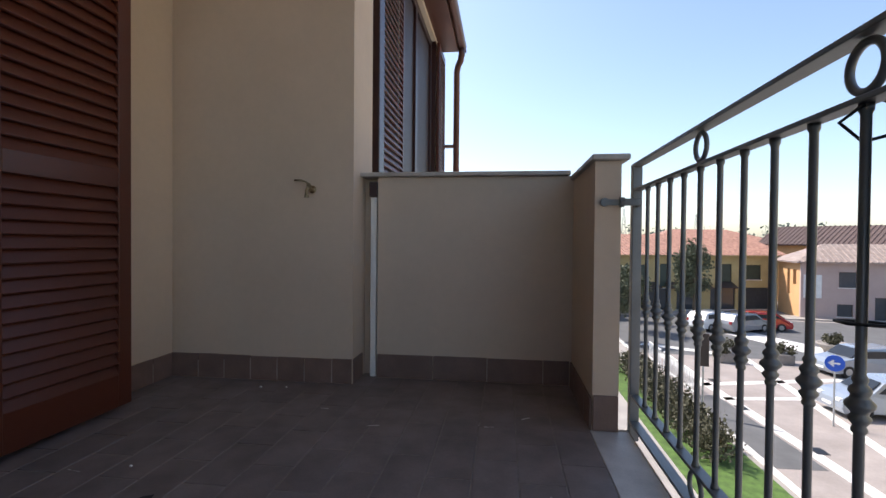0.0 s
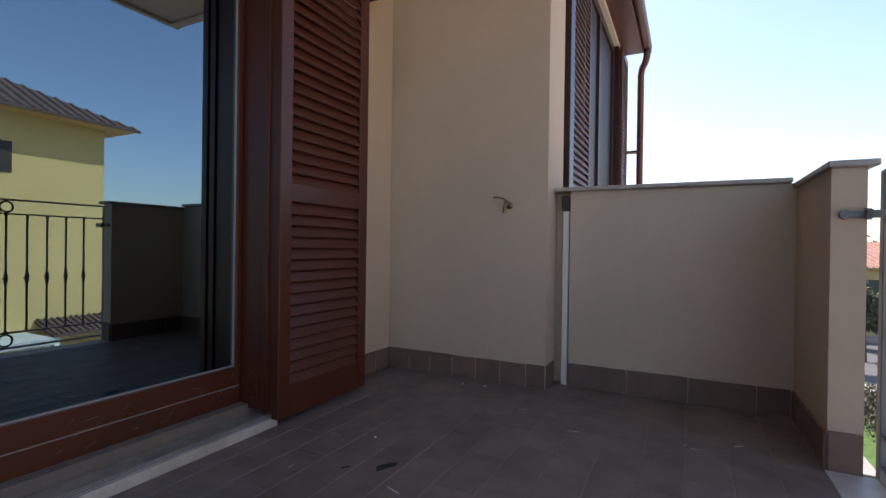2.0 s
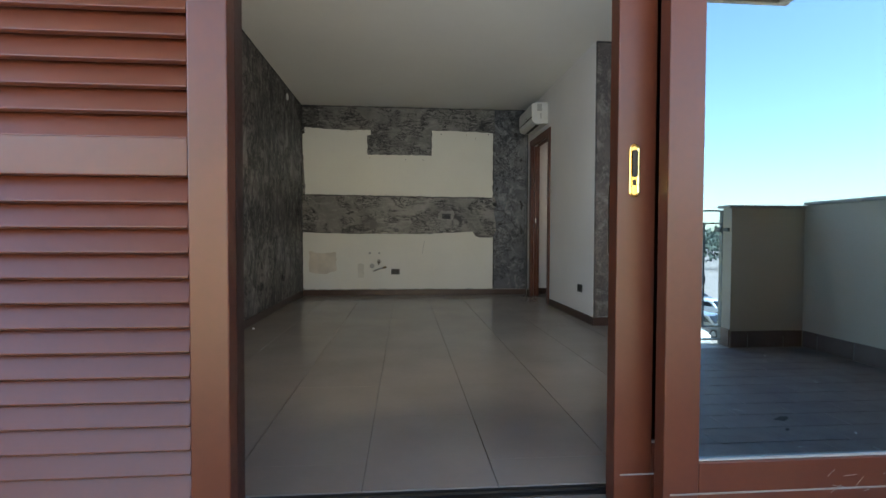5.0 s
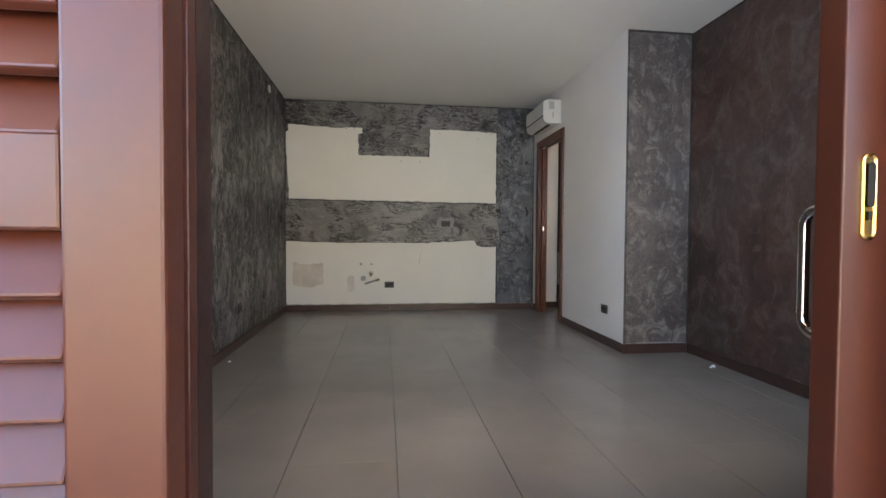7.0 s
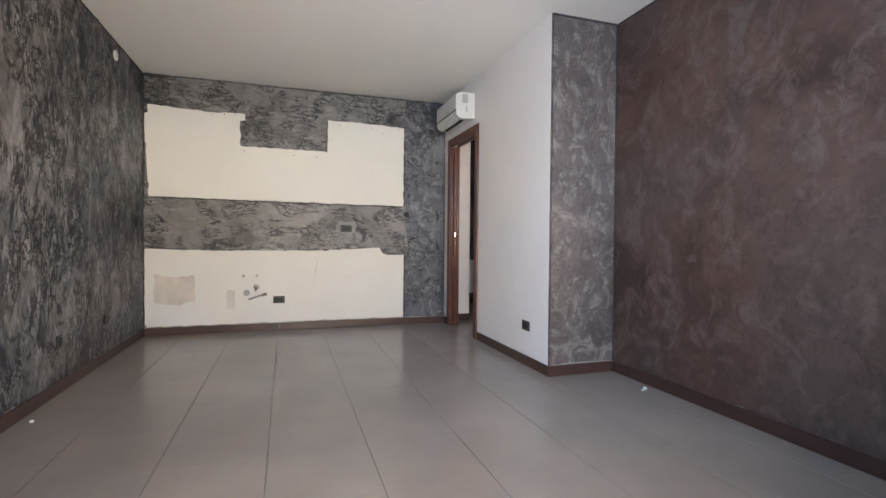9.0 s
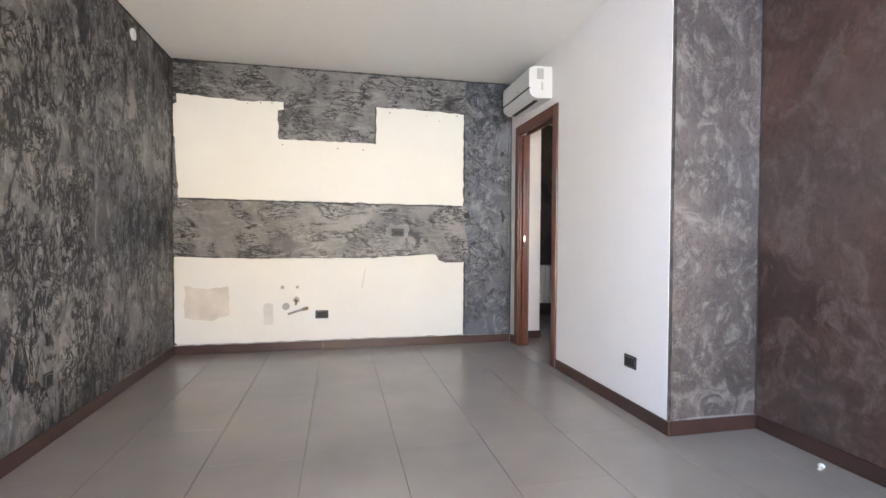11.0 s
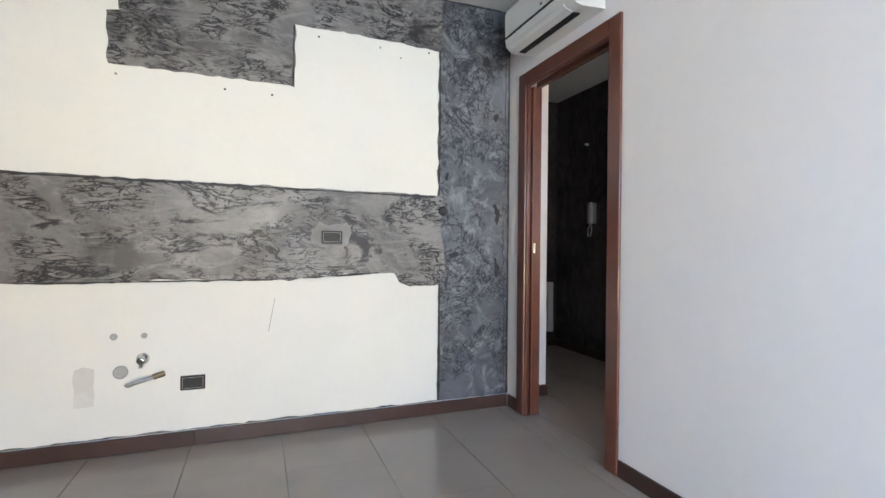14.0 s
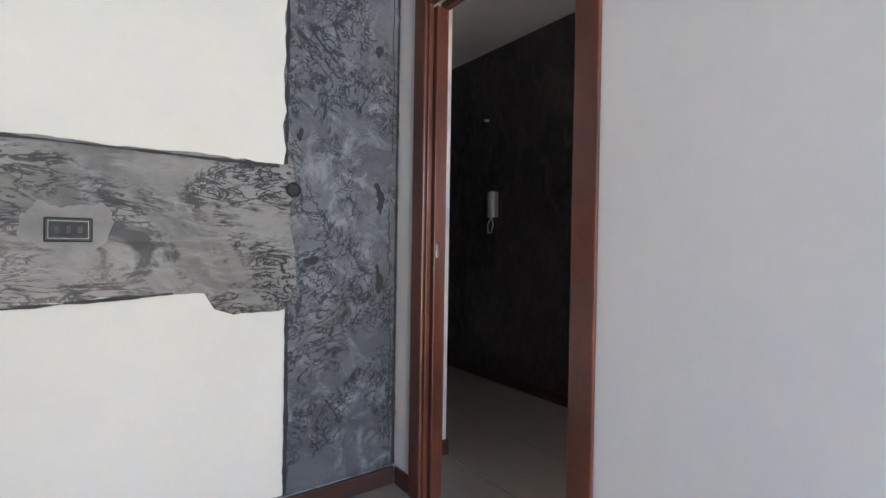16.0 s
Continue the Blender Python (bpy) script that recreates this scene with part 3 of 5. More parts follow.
# ---- louvred shutters ----
def shutter(x0, x1, y, yt, z0, z1, sl, sr, mid=1.0, pitch=0.0545, mat="wood", label="", bottom=0.15):
    root = tagged(empty("louvred_shutter", (0, 0, 0)), label, "shutter")
    bm = bmesh.new()
    box(bm, x0, x0 + sl, y, y + yt, z0, z1, 0.004)
    part("stile", bm, M[mat], root)
    bm = bmesh.new()
    box(bm, x1 - sr, x1, y, y + yt, z0, z1, 0.004)
    part("stile", bm, M[mat], root)
    rails = [(z0, z0 + bottom), (mid - 0.042, mid + 0.042), (z1 - 0.10, z1)]
    for a, b in rails:
        part("rail", boxes([(x0 + sl, x1 - sr, y + 0.001, y + yt - 0.001, a, b)], bevel=0.003), M[mat], root)
    slat = None
    w = x1 - sr - x0 - sl
    for a, b in ((rails[0][1], rails[1][0]), (rails[1][1], rails[2][0])):
        n = round((b - a) / pitch)
        for k in range(n):
            z = a + (k + 0.5) * (b - a) / n
            if slat is None:
                sm = bmesh.new()
                box(sm, 0, w, -0.0065, 0.0065, -0.0355, 0.0355, 0.003)
                bmesh.ops.rotate(sm, verts=sm.verts, matrix=Matrix.Rotation(radians(-26), 3, "X"))
                slat = part("slat", sm, M[mat], root)
                mesh = slat.data
            else:
                slat = new("slat", mesh)
                slat.parent = root
            slat.location = (x0 + sl, y + yt / 2, z)
    return root


LS = "red-brown painted wooden louvred shutter, pushed open against the wall"
shutter(-2.03, -1.360, 2.298, 0.042, -0.055, 2.25, 0.08, 0.085, mid=1.008, label=LS)
shutter(1.022, 1.69, 2.298, 0.042, -0.055, 2.25, 0.075, 0.075, mid=1.005, label=LS)
structure("shutter_track", boxes([(-2.2, 1.9, 2.29, 2.498, 2.302, 2.38)], bevel=0.005), M["wood_dark"], "dark wooden track cover over the shutters")

structure("door_track", boxes([(-1.47, 1.03, 2.722, 2.779, -0.03, -0.004), (-1.47, 1.03, 2.745, 2.752, -0.004, 0.004)]), M["black"], "dark metal sliding track in the threshold")
for k in range(22):
    rk = random.Random(90 + k)
    x, z, a, L = rk.uniform(0.2, 1.0), rk.uniform(0.0, 0.14), rk.uniform(-0.4, 0.9), rk.uniform(0.015, 0.05)
    bm = bmesh.new()
    prism(bm, [(x, z), (x + L * math.cos(a), z + L * math.sin(a)), (x + L * math.cos(a), z + L * math.sin(a) + 0.0015), (x, z + 0.0012)], "y", 2.5512, 2.5518)
    structure("dust_smear", bm, M["patch"], "pale dusty smear on the door leaf")
for k in range(16):
    rk = random.Random(190 + k)
    y, z, a, L = rk.uniform(2.38, 2.54), rk.uniform(0.0, 0.16), rk.uniform(0.2, 2.6), rk.uniform(0.01, 0.04)
    bm = bmesh.new()
    prism(bm, [(y, z), (y + L * math.cos(a), z + L * math.sin(a)), (y + L * math.cos(a), z + L * math.sin(a) + 0.0015), (y, z + 0.0012)], "x", 1.0292, 1.0298)
    structure("cobweb", bm, M["patch"], "pale cobweb wisp in the corner of the door frame")


# ---- railing ----
def ring_bm(x, z, y, R, r):
    bm = bmesh.new()
    n, s = 28, 8
    rings = []
    for i in range(n):
        a = 2 * math.pi * i / n
        rings.append([bm.verts.new((x + (R + r * math.cos(b)) * math.cos(a), y + r * math.sin(b), z + (R + r * math.cos(b)) * math.sin(a))) for b in (2 * math.pi * k / s for k in range(s))])
    for i in range(n):
        a, b = rings[i], rings[(i + 1) % n]
        for k in range(s):
            f = bm.faces.new((a[k], b[k], b[(k + 1) % s], a[(k + 1) % s]))
            f.smooth = True
    bmesh.ops.recalc_face_normals(bm, faces=bm.faces)
    return bm


RY = -0.045
railing = tagged(empty("railing", (0, 0, 0)), "grey painted wrought-iron balcony railing with turned knots and rings", "railing")
RX0, RX1 = -3.38, 1.80
for z0, z1, h in ((1.062, 1.074, 0.022), (0.955, 0.966, 0.018), (0.055, 0.066, 0.018), (-0.062, -0.050, 0.020)):
    part("rail", boxes([(RX0, RX1 - 0.02, RY - h, RY + h, z0, z1)], bevel=0.002), M["iron"], railing)
for x in (RX1, -0.82, RX0):
    part("post", boxes([(x - 0.02, x + 0.02, RY - 0.02, RY + 0.02, -0.14, 1.074)], bevel=0.003), M["iron"], railing)
KN = [(0.0115, 0.066), (0.0105, 0.072), (0.0078, 0.082), (0.0078, 0.424), (0.011, 0.427), (0.0115, 0.432), (0.009, 0.437), (0.0145, 0.445), (0.0165, 0.450), (0.0115, 0.456),
      (0.0135, 0.461), (0.0205, 0.468), (0.0212, 0.474), (0.0145, 0.481), (0.0125, 0.486), (0.016, 0.492), (0.0150, 0.498), (0.009, 0.505), (0.0115, 0.511), (0.0105, 0.516), (0.0078, 0.520),
      (0.0078, 0.938), (0.0105, 0.944), (0.0110, 0.955)]
bal = None
k = 0
x = 1.629
while x > RX0 + 0.05:
    if abs(x + 0.82) > 0.05:
        if bal is None:
            bal = part("baluster", lathe(bmesh.new(), KN, (0, 0, 0), 14), M["iron"], railing)
            bal_mesh = bal.data
        else:
            bal = new("baluster", bal_mesh)
            bal.parent = railing
        bal.location = (x, RY, 0)
        bal.rotation_euler = (0, 0, radians(17 * k))
        if k % 5 == 4:
            part("ring", ring_bm(x, 1.014, RY, 0.040, 0.0075), M["iron"], railing)
            part("ring", ring_bm(x, 0.0025, RY, 0.044, 0.0075), M["iron"], railing)
    k += 1
    x -= 0.1298
bm = boxes([(1.722, 1.79, RY - 0.004, RY + 0.004, 0.885, 0.922), (1.722, 1.742, RY, 0.028, 0.888, 0.918)], bevel=0.002)
part("bracket", bm, M["iron"], railing, "grey iron wall bracket")
bm = rod(bmesh.new(), (1.735, 0.04, 0.903), (1.735, 0.022, 0.903), 0.022)
rod(bm, (1.731, 0.10, 0.903), (1.749, 0.10, 0.903), 0.018)
box(bm, 1.738, 1.749, 0.0, 0.11, 0.89, 0.916, 0.002)
part("bracket_plate", bm, M["iron"], railing, "round iron fixing plate")

board = tagged(empty("notice_board", (0, 0, 0)), "dark plastic board tied outside the railing with black cord", "board")
part("panel", boxes([(-0.55, 0.475, -0.115, -0.100, 0.585, 0.955)], bevel=0.002), M["black"], board)
part("cord", tube(bmesh.new(), [(0.47, -0.098, 0.955), (0.476, -0.07, 0.968), (0.45, -0.03, 0.948), (0.48, -0.018, 0.93), (0.49, -0.06, 0.90), (0.46, -0.10, 0.91)], 0.003), M["black"], board)
part("cord", tube(bmesh.new(), [(0.47, -0.10, 0.60), (0.485, -0.06, 0.603), (0.50, -0.030, 0.601), (0.46, -0.024, 0.602), (0.44, -0.10, 0.60)], 0.003), M["black"], board)


# outdoor tap
tap = tagged(empty("water_tap", (2.24, 1.62, 1.02)), "small dull brass outdoor tap with a lever on the beige wall", "tap")
bm = bmesh.new()
rod(bm, (0, 0, 0), (-0.008, 0, 0), 0.022)
rod(bm, (-0.006, 0, 0), (-0.075, 0, 0), 0.009)
rod(bm, (-0.06, 0, -0.012), (-0.06, 0, 0.022), 0.013)
tube(bm, [(-0.07, 0, 0), (-0.085, 0, -0.004), (-0.092, 0, -0.018), (-0.093, 0, -0.045)], 0.009)
rod(bm, (-0.093, 0, -0.040), (-0.093, 0, -0.055), 0.0125)
part("body", bm, M["rusty"], tap)
bm = tube(bmesh.new(), [(-0.06, 0.0, 0.022), (-0.06, 0.015, 0.036), (-0.06, 0.045, 0.046), (-0.06, 0.085, 0.047)], 0.0055)
rod(bm, (-0.06, 0.0, 0.014), (-0.06, 0.0, 0.030), 0.008)
part("lever", bm, M["rusty"], tap)

# pale strip in the gap beside the parapet, coloured for daylight showing through
pipe = tagged(empty("gap_pipe", (0, 0, 0)), "white strip coloured for the daylight in the gap beside the parapet", "pipe")
part("pipe_body", boxes([(2.412, 2.46, 1.290, 1.328, ZB - 0.005, 0.99)], bevel=0.004), M["cream_wall"], pipe)
part("bracket", boxes([(2.405, 2.47, 1.286, 1.336, 0.995, 1.082)], bevel=0.003), M["wood_dark"], pipe, "dark brown block under the cap")

# neighbour's window with shutters, gutter and downpipe
NL = "red-brown wooden louvred shutter opened flat on the outside wall"
shutter(2.87, 3.68, 1.400, 0.038, 1.0, 3.36, 0.03, 0.035, mid=1.13, bottom=0.06, label=NL)
shutter(5.90, 6.50, 1.400, 0.038, 1.0, 3.36, 0.035, 0.03, mid=1.13, bottom=0.06, label=NL)
window_1 = tagged(empty("window_1", (0, 0, 0)), "adjoining window with dark brown frame", kind="structure")
bm = frame_rect(bmesh.new(), 3.70, 5.88, 1.50, 1.58, 1.0, 3.36, 0.09, 0.09, 0.10, 0.09)
box(bm, 4.74, 4.84, 1.50, 1.58, 1.1, 3.27, 0.003)
part("window_frame", bm, M["wood_dark"], window_1)
part("pane", boxes([(3.79, 4.74, 1.53, 1.536, 1.10, 3.27)]), M["shutter_dark"], window_1, "dark closed pane")
part("pane", boxes([(4.84, 5.79, 1.53, 1.536, 1.10, 3.27)]), M["shutter_dark"], window_1, "dark closed pane")
part("window_sill", boxes([(3.64, 5.96, 1.38, 1.50, 0.95, 0.998)], bevel=0.004), M["marble"], window_1, "pale stone sill")
part("reveal", boxes([(3.702, 3.715, 1.445, 1.50, 1.0, 3.36), (5.865, 5.878, 1.445, 1.50, 1.0, 3.36)]), M["wood_dark"], window_1, "dark wooden reveal")
trim = structure("trim", boxes([(2.72, 2.85, 1.36, 1.448, 0.6, 3.40)], bevel=0.006), M["wood_dark"], "dark brown shutter post beside the pillar")
gut = tagged(empty("gutter", (0, 0, 0)), "brown metal eaves gutter with its soffit and downpipe", "gutter")
part("soffit", boxes([(2.66, 6.40, 1.20, 1.80, 3.42, 3.47)], bevel=0.005), M["copper"], gut, "brown painted soffit")
bm = bmesh.new()
prism(bm, [(1.15 + 0.06 * math.cos(a), 3.50 + 0.07 * math.sin(a)) for a in (math.pi + math.pi * i / 10 for i in range(11))], "x", 2.66, 6.42)
part("channel", bm, M["copper"], gut)
part("downpipe", tube(bmesh.new(), [(6.34, 1.15, 3.46), (6.34, 1.15, 3.36), (6.40, 1.17, 3.30), (6.52, 1.22, 3.26), (6.56, 1.24, 3.18), (6.56, 1.24, -6.0)], 0.045, 12), M["copper"], gut)
for z in (2.1, 0.6, -2.0):
    part("pipe_clip", boxes([(6.50, 6.62, 1.235, 1.449, z, z + 0.03)]), M["copper"], gut)
bm = bmesh.new()
prism(bm, [(1.12, 3.535), (1.12, 3.58), (5.0, 4.9), (5.0, 4.85)], "x", 2.66, 6.75)
structure("roof_neighbour", bm, M["tile_brown"], "brown tiled roof edge of the adjoining flat")


# ---- interior things ----
def casing(bm, x0, x1, y0, y1, z1, w, t0=0.0):
    box(bm, x0, x1, y0, y0 + w, 0.0, z1, 0.006)
    box(bm, x0, x1, y1 - w, y1, 0.0, z1, 0.006)
    box(bm, x0, x1, y0 + w, y1 - w, z1 - w, z1, 0.006)


door_2 = tagged(empty("door_2", (0, 0, 0)), "red-brown wooden doorway with its sliding door pushed into the wall", kind="structure")
bm = bmesh.new()
casing(bm, 0.782, 0.7985, 6.947, 7.882, 2.18, 0.085)
casing(bm, 0.8925, 0.906, 6.947, 7.882, 2.18, 0.085)
part("casing", bm, M["door_wood"], door_2)
bm = bmesh.new()
for a, b in ((0.799, 0.822), (0.869, 0.892)):
    box(bm, a, b, 7.022, 7.040, 0, 2.11, 0.003)
    box(bm, a, b, 7.79, 7.808, 0, 2.11, 0.003)
    box(bm, a, b, 7.040, 7.79, 2.092, 2.11, 0.003)
box(bm, 0.822, 0.869, 7.007, 7.022, 0, 2.11)
part("jamb", bm, M["door_wood"], door_2)
slid = part("door_panel", boxes([(0.829, 0.862, 7.775, 7.812, 0.008, 2.09)], bevel=0.003), M["door_wood"], door_2, "edge of the sliding door")
part("door_handle", boxes([(0.837, 0.853, 7.771, 7.776, 1.035, 1.10)], bevel=0.002), M["chrome"], slid, "small chrome edge pull plate")


def air_conditioner():
    root = tagged(empty("air_conditioner", (0, 0, 0)), "white wall-mounted air conditioner over the doorway", "air conditioner")
    y0, y1 = 7.075, 7.72
    prof = [(0.798, 2.250), (0.798, 2.508), (0.64, 2.508), (0.600, 2.49), (0.590, 2.46), (0.592, 2.335), (0.604, 2.33), (0.604, 2.322), (0.592, 2.317), (0.60, 2.275), (0.63, 2.25), (0.66, 2.242)]
    bm = bmesh.new()
    prism(bm, prof, "y", y0, y1)
    part("body", bm, M["ac_plastic"], root)
    bm = bmesh.new()
    prism(bm, [(0.640, 2.238), (0.700, 2.236), (0.700, 2.244), (0.640, 2.246)], "y", y0 + 0.07, y1 - 0.05)
    part("air_slot", bm, M["black"], root, "dark air outlet slot")
    bm = bmesh.new()
    prism(bm, [(0.598, 2.262), (0.612, 2.250), (0.650, 2.238), (0.652, 2.234), (0.610, 2.244), (0.592, 2.258)], "y", y0 + 0.06, y1 - 0.04)
    part("flap", bm, M["ac_plastic"], root)
    part("panel_gap", boxes([(0.588, 0.600, y0 + 0.004, y1 - 0.004, 2.3205, 2.3275)]), M["black"], root, "dark gap under the front panel")
    part("label_plate", boxes([(0.66, 0.72, y0 - 0.001, y0 + 0.001, 2.40, 2.49)]), M["grey_plastic"], root, "pale grey sticker")
    part("label_plate", boxes([(0.70, 0.715, y0 - 0.001, y0 + 0.001, 2.31, 2.375)]), M["grey_plastic"], root, "pale grey sticker")
    part("indicator", boxes([(0.588, 0.592, y1 - 0.40, y1 - 0.385, 2.352, 2.36)]), M["black"], root)


air_conditioner()


def wall_box(x, y, z, axis, side, w=0.115, h=0.075, label="black flush socket plate", holes=3):
    """An electric plate on a wall: axis is the wall's normal, side the way it faces."""
    root = tagged(empty("socket", (x, y, z)), label, "socket")

    def bx(u0, u1, d0, d1, z0, z1, bev=0.0):
        d0, d1 = sorted((side * d0, side * d1))
        return boxes([(d0, d1, u0, u1, z0, z1) if axis == "x" else (u0, u1, d0, d1, z0, z1)], bevel=bev)
    part("plate", bx(-w / 2, w / 2, 0, 0.009, -h / 2, h / 2, 0.004), M["black"], root)
    part("insert", bx(-w / 2 + 0.0115, w / 2 - 0.0115, 0.008, 0.0105, -h / 2 + 0.0115, h / 2 - 0.0115, 0.001), M["hole"], root)
    part("rim", bx(-w / 2 + 0.010, w / 2 - 0.010, 0.0088, 0.0097, -h / 2 + 0.010, h / 2 - 0.010), M["grey_plastic"], root, "thin worn grey edge")
    for k in range(holes):
        u = (k - (holes - 1) / 2) * (w - 0.035) / max(holes, 1)
        part("module", bx(u - 0.008, u + 0.008, 0.0104, 0.0125, -0.012, 0.012, 0.0008), M["black"], root)
    return root


wall_box(-1.11, 8.029, 0.333, "y", -1, 0.12, 0.078, "black three-module socket with a white rim on the cream wall")
wall_box(-0.384, 8.0245, 1.122, "y", -1, 0.12, 0.075, "black socket plate set in the grey trowelled plaster")
wall_box(0.799, 5.925, 0.318, "x", -1, 0.12, 0.078, "black socket plate on the white wall")
wall_box(-2.410, 7.79, 1.15, "x", 1, 0.06, 0.10, "open black wall box in dark plaster", 1)
wall_box(-2.410, 6.98, 0.34, "x", 1, 0.08, 0.08, "open black wall box low in dark plaster", 1)
wall_box(-2.410, 6.13, 0.33, "x", 1, 0.08, 0.08, "open black wall box low in dark plaster", 1)
structure("patch_socket", coat(ragged([(-0.49, 1.085), (-0.44, 1.062), (-0.33, 1.066), (-0.275, 1.09), (-0.268, 1.15), (-0.30, 1.20), (-0.40, 1.192), (-0.455, 1.212), (-0.505, 1.17)], step=0.012, seed=4, amp=0.014), [], 8.0247, 8.0225), M["patch"], "pale filler round the socket")
tagged(part("junction_cover", boxes([(0.322, 0.412, 8.018, 8.0215, 2.44, 2.53)], bevel=0.001), M["stucco_col"]), "square plaster-coloured junction box cover on grey plaster", "cover")
tagged(part("round_cover", rod(bmesh.new(), (-2.412, 7.21, 2.53), (-2.400, 7.21, 2.53), 0.042), M["white_plastic"]), "small round white cap high on dark plaster", "cover")
tagged(part("round_hole_cover", rod(bmesh.new(), (-2.412, 7.10, 2.55), (-2.408, 7.10, 2.55), 0.035), M["hole"]), "dark round wall box high on dark plaster", "cover")
tagged(part("pipe_rosette", lathe(bmesh.new(), [(0.028, 0), (0.03, 0.004), (0.022, 0.010), (0.010, 0.012)], (0, 0, 0)), M["dark_edge"]), "small dull metal pipe rosette on grey plaster", "fitting").matrix_basis = pose(0.315, 8.020, 1.30, 90)

# kitchen connections
for x, z, r, m in ((-1.471, 0.598, 0.017, "grey_plastic"), (-1.337, 0.597, 0.014, "grey_plastic")):
    o = tagged(part("wall_plug", lathe(bmesh.new(), [(r, 0), (r, 0.004), (r * 0.7, 0.007), (r * 0.4, 0.004)]), M[m]), "grey round pipe plug on the cream wall", "plug")
    o.matrix_basis = pose(x, 8.0295, z, 90)
v1 = tagged(empty("angle_valve", (-1.342, 8.030, 0.478)), "chrome angle valve sticking out of the cream wall", "valve")
bm = lathe(bmesh.new(), [(0.030, 0), (0.030, 0.006), (0.014, 0.010), (0.014, 0.045), (0.019, 0.048), (0.019, 0.062), (0.010, 0.064)])
bmesh.ops.rotate(bm, verts=bm.verts, matrix=Matrix.Rotation(radians(90), 3, "X"))
part("body", bm, M["chrome"], v1)
bm = rod(bmesh.new(), (0, -0.035, 0), (-0.006, -0.035, -0.045), 0.009)
part("outlet", bm, M["chrome"], v1)
o = tagged(part("drain_hole", lathe(bmesh.new(), [(0.034, 0), (0.034, 0.008), (0.026, 0.012), (0.024, 0.003)]), M["grey_plastic"]), "grey round drain socket in the cream wall", "drain")
o.matrix_basis = pose(-1.440, 8.0295, 0.415, 90)
hose = tagged(empty("gas_pipe", (0, 0, 0)), "short bent gas pipe end in grey tape", "pipe")
part("pipe_body", tube(bmesh.new(), [(-1.415, 8.03, 0.345), (-1.40, 7.99, 0.352), (-1.35, 7.975, 0.372), (-1.28, 7.975, 0.392)], 0.011), M["grey_plastic"], hose)
part("fitting", rod(bmesh.new(), (-1.285, 7.975, 0.391), (-1.235, 7.975, 0.405), 0.015), M["rusty"], hose, "dull brass pipe end")
structure("stain_patch", coat(ragged([(-2.32, 0.33), (-2.10, 0.30), (-1.94, 0.345), (-1.945, 0.61), (-2.15, 0.60), (-2.31, 0.625)], seed=7, amp=0.012), [], 8.0296, 8.0288), M["stain"], "greyish filler patch on the cream wall")
structure("scuff_patch", coat(ragged([(-1.64, 0.25), (-1.555, 0.25), (-1.553, 0.44), (-1.60, 0.455), (-1.64, 0.44)], seed=8, amp=0.006), [], 8.0296, 8.0288), M["scuff"], "faint filled chase on the cream wall")
crack = prism(bmesh.new(), [(-0.700, 0.77), (-0.696, 0.77), (-0.716, 0.66), (-0.729, 0.585), (-0.733, 0.585), (-0.720, 0.66)], "y", 8.0285, 8.0298)
structure("crack", crack, M["grey_plastic"], "thin scratch in the cream wall")
k = 0
for x, z in ((-1.776, 2.300), (-1.66, 2.312), (-1.56, 2.318), (-0.466, 2.290), (-0.1, 2.285), (0.215, 2.300), (-1.468, 1.937), (-0.963, 1.922), (-1.44, 2.07), (-0.72, 1.92), (0.03, 2.24)):
    o = tagged(part("screw_hole", lathe(bmesh.new(), [(0.006, 0), (0.006, 0.001), (0.003, 0.0015)]), M["hole"] if k % 2 else M["rusty"]), "tiny screw hole with a plug in the cream wall", "hole", "screw holes where kitchen units hung")
    o.matrix_basis = pose(x, 8.0296, z, 90)
    k += 1

# lamp flex
flex = tagged(empty("lamp_holder", (0, 0, 0)), "white lamp holder hanging on a white flex", "lamp")
FX, FY, FZ = -2.355, 4.87, 1.80
part("flex", tube(bmesh.new(), [(FX, FY, H), (FX + 0.005, FY, 2.3), (FX - 0.003, FY, FZ + 0.05)], 0.004, 6), M["white_plastic"], flex)
part("holder", lathe(bmesh.new(), [(0.015, -0.042), (0.021, -0.040), (0.022, -0.020), (0.027, -0.018), (0.027, -0.012), (0.022, -0.010), (0.024, 0.004), (0.034, 0.008), (0.034, 0.014), (0.023, 0.020), (0.018, 0.042), (0.008, 0.050)], (FX, FY, FZ)), M["white_plastic"], flex)
o = tagged(part("wall_screw_eye", lathe(bmesh.new(), [(0.022, 0), (0.022, 0.01), (0.012, 0.02), (0.010, 0.035)]), M["brass"]), "small brass wall light fixing on brown plaster", "fitting")
o.matrix_basis = pose(1.364, 4.22, 2.30, 0, -90)

# intercom, radiator in the hall
ic = tagged(empty("intercom", (2.268, 9.0, 1.41)), "white door-entry handset with a curly cord on the dark hall wall", "intercom")
part("base", boxes([(-0.03, 0, -0.06, 0.05, -0.10, 0.10)], bevel=0.006), M["grey_plastic"], ic)
part("handset", boxes([(-0.065, -0.031, -0.055, -0.005, -0.105, 0.105)], bevel=0.008), M["white_plastic"], ic)
part("cord", tube(bmesh.new(), [(-0.045, -0.03, -0.105), (-0.05, -0.055, -0.16), (-0.05, -0.035, -0.225), (-0.05, 0.0, -0.225), (-0.045, 0.015, -0.16), (-0.02, 0.005, -0.10)], 0.005), M["white_plastic"], ic)
rad = tagged(empty("radiator", (0, 0, 0)), "white panel radiator low on the dark hall wall", "radiator")
for i in range(6):
    part("column", boxes([(1.70 + i * 0.08, 1.77 + i * 0.08, 9.50, 9.57, 0.17, 0.70)], bevel=0.012), M["white_paint"], rad)
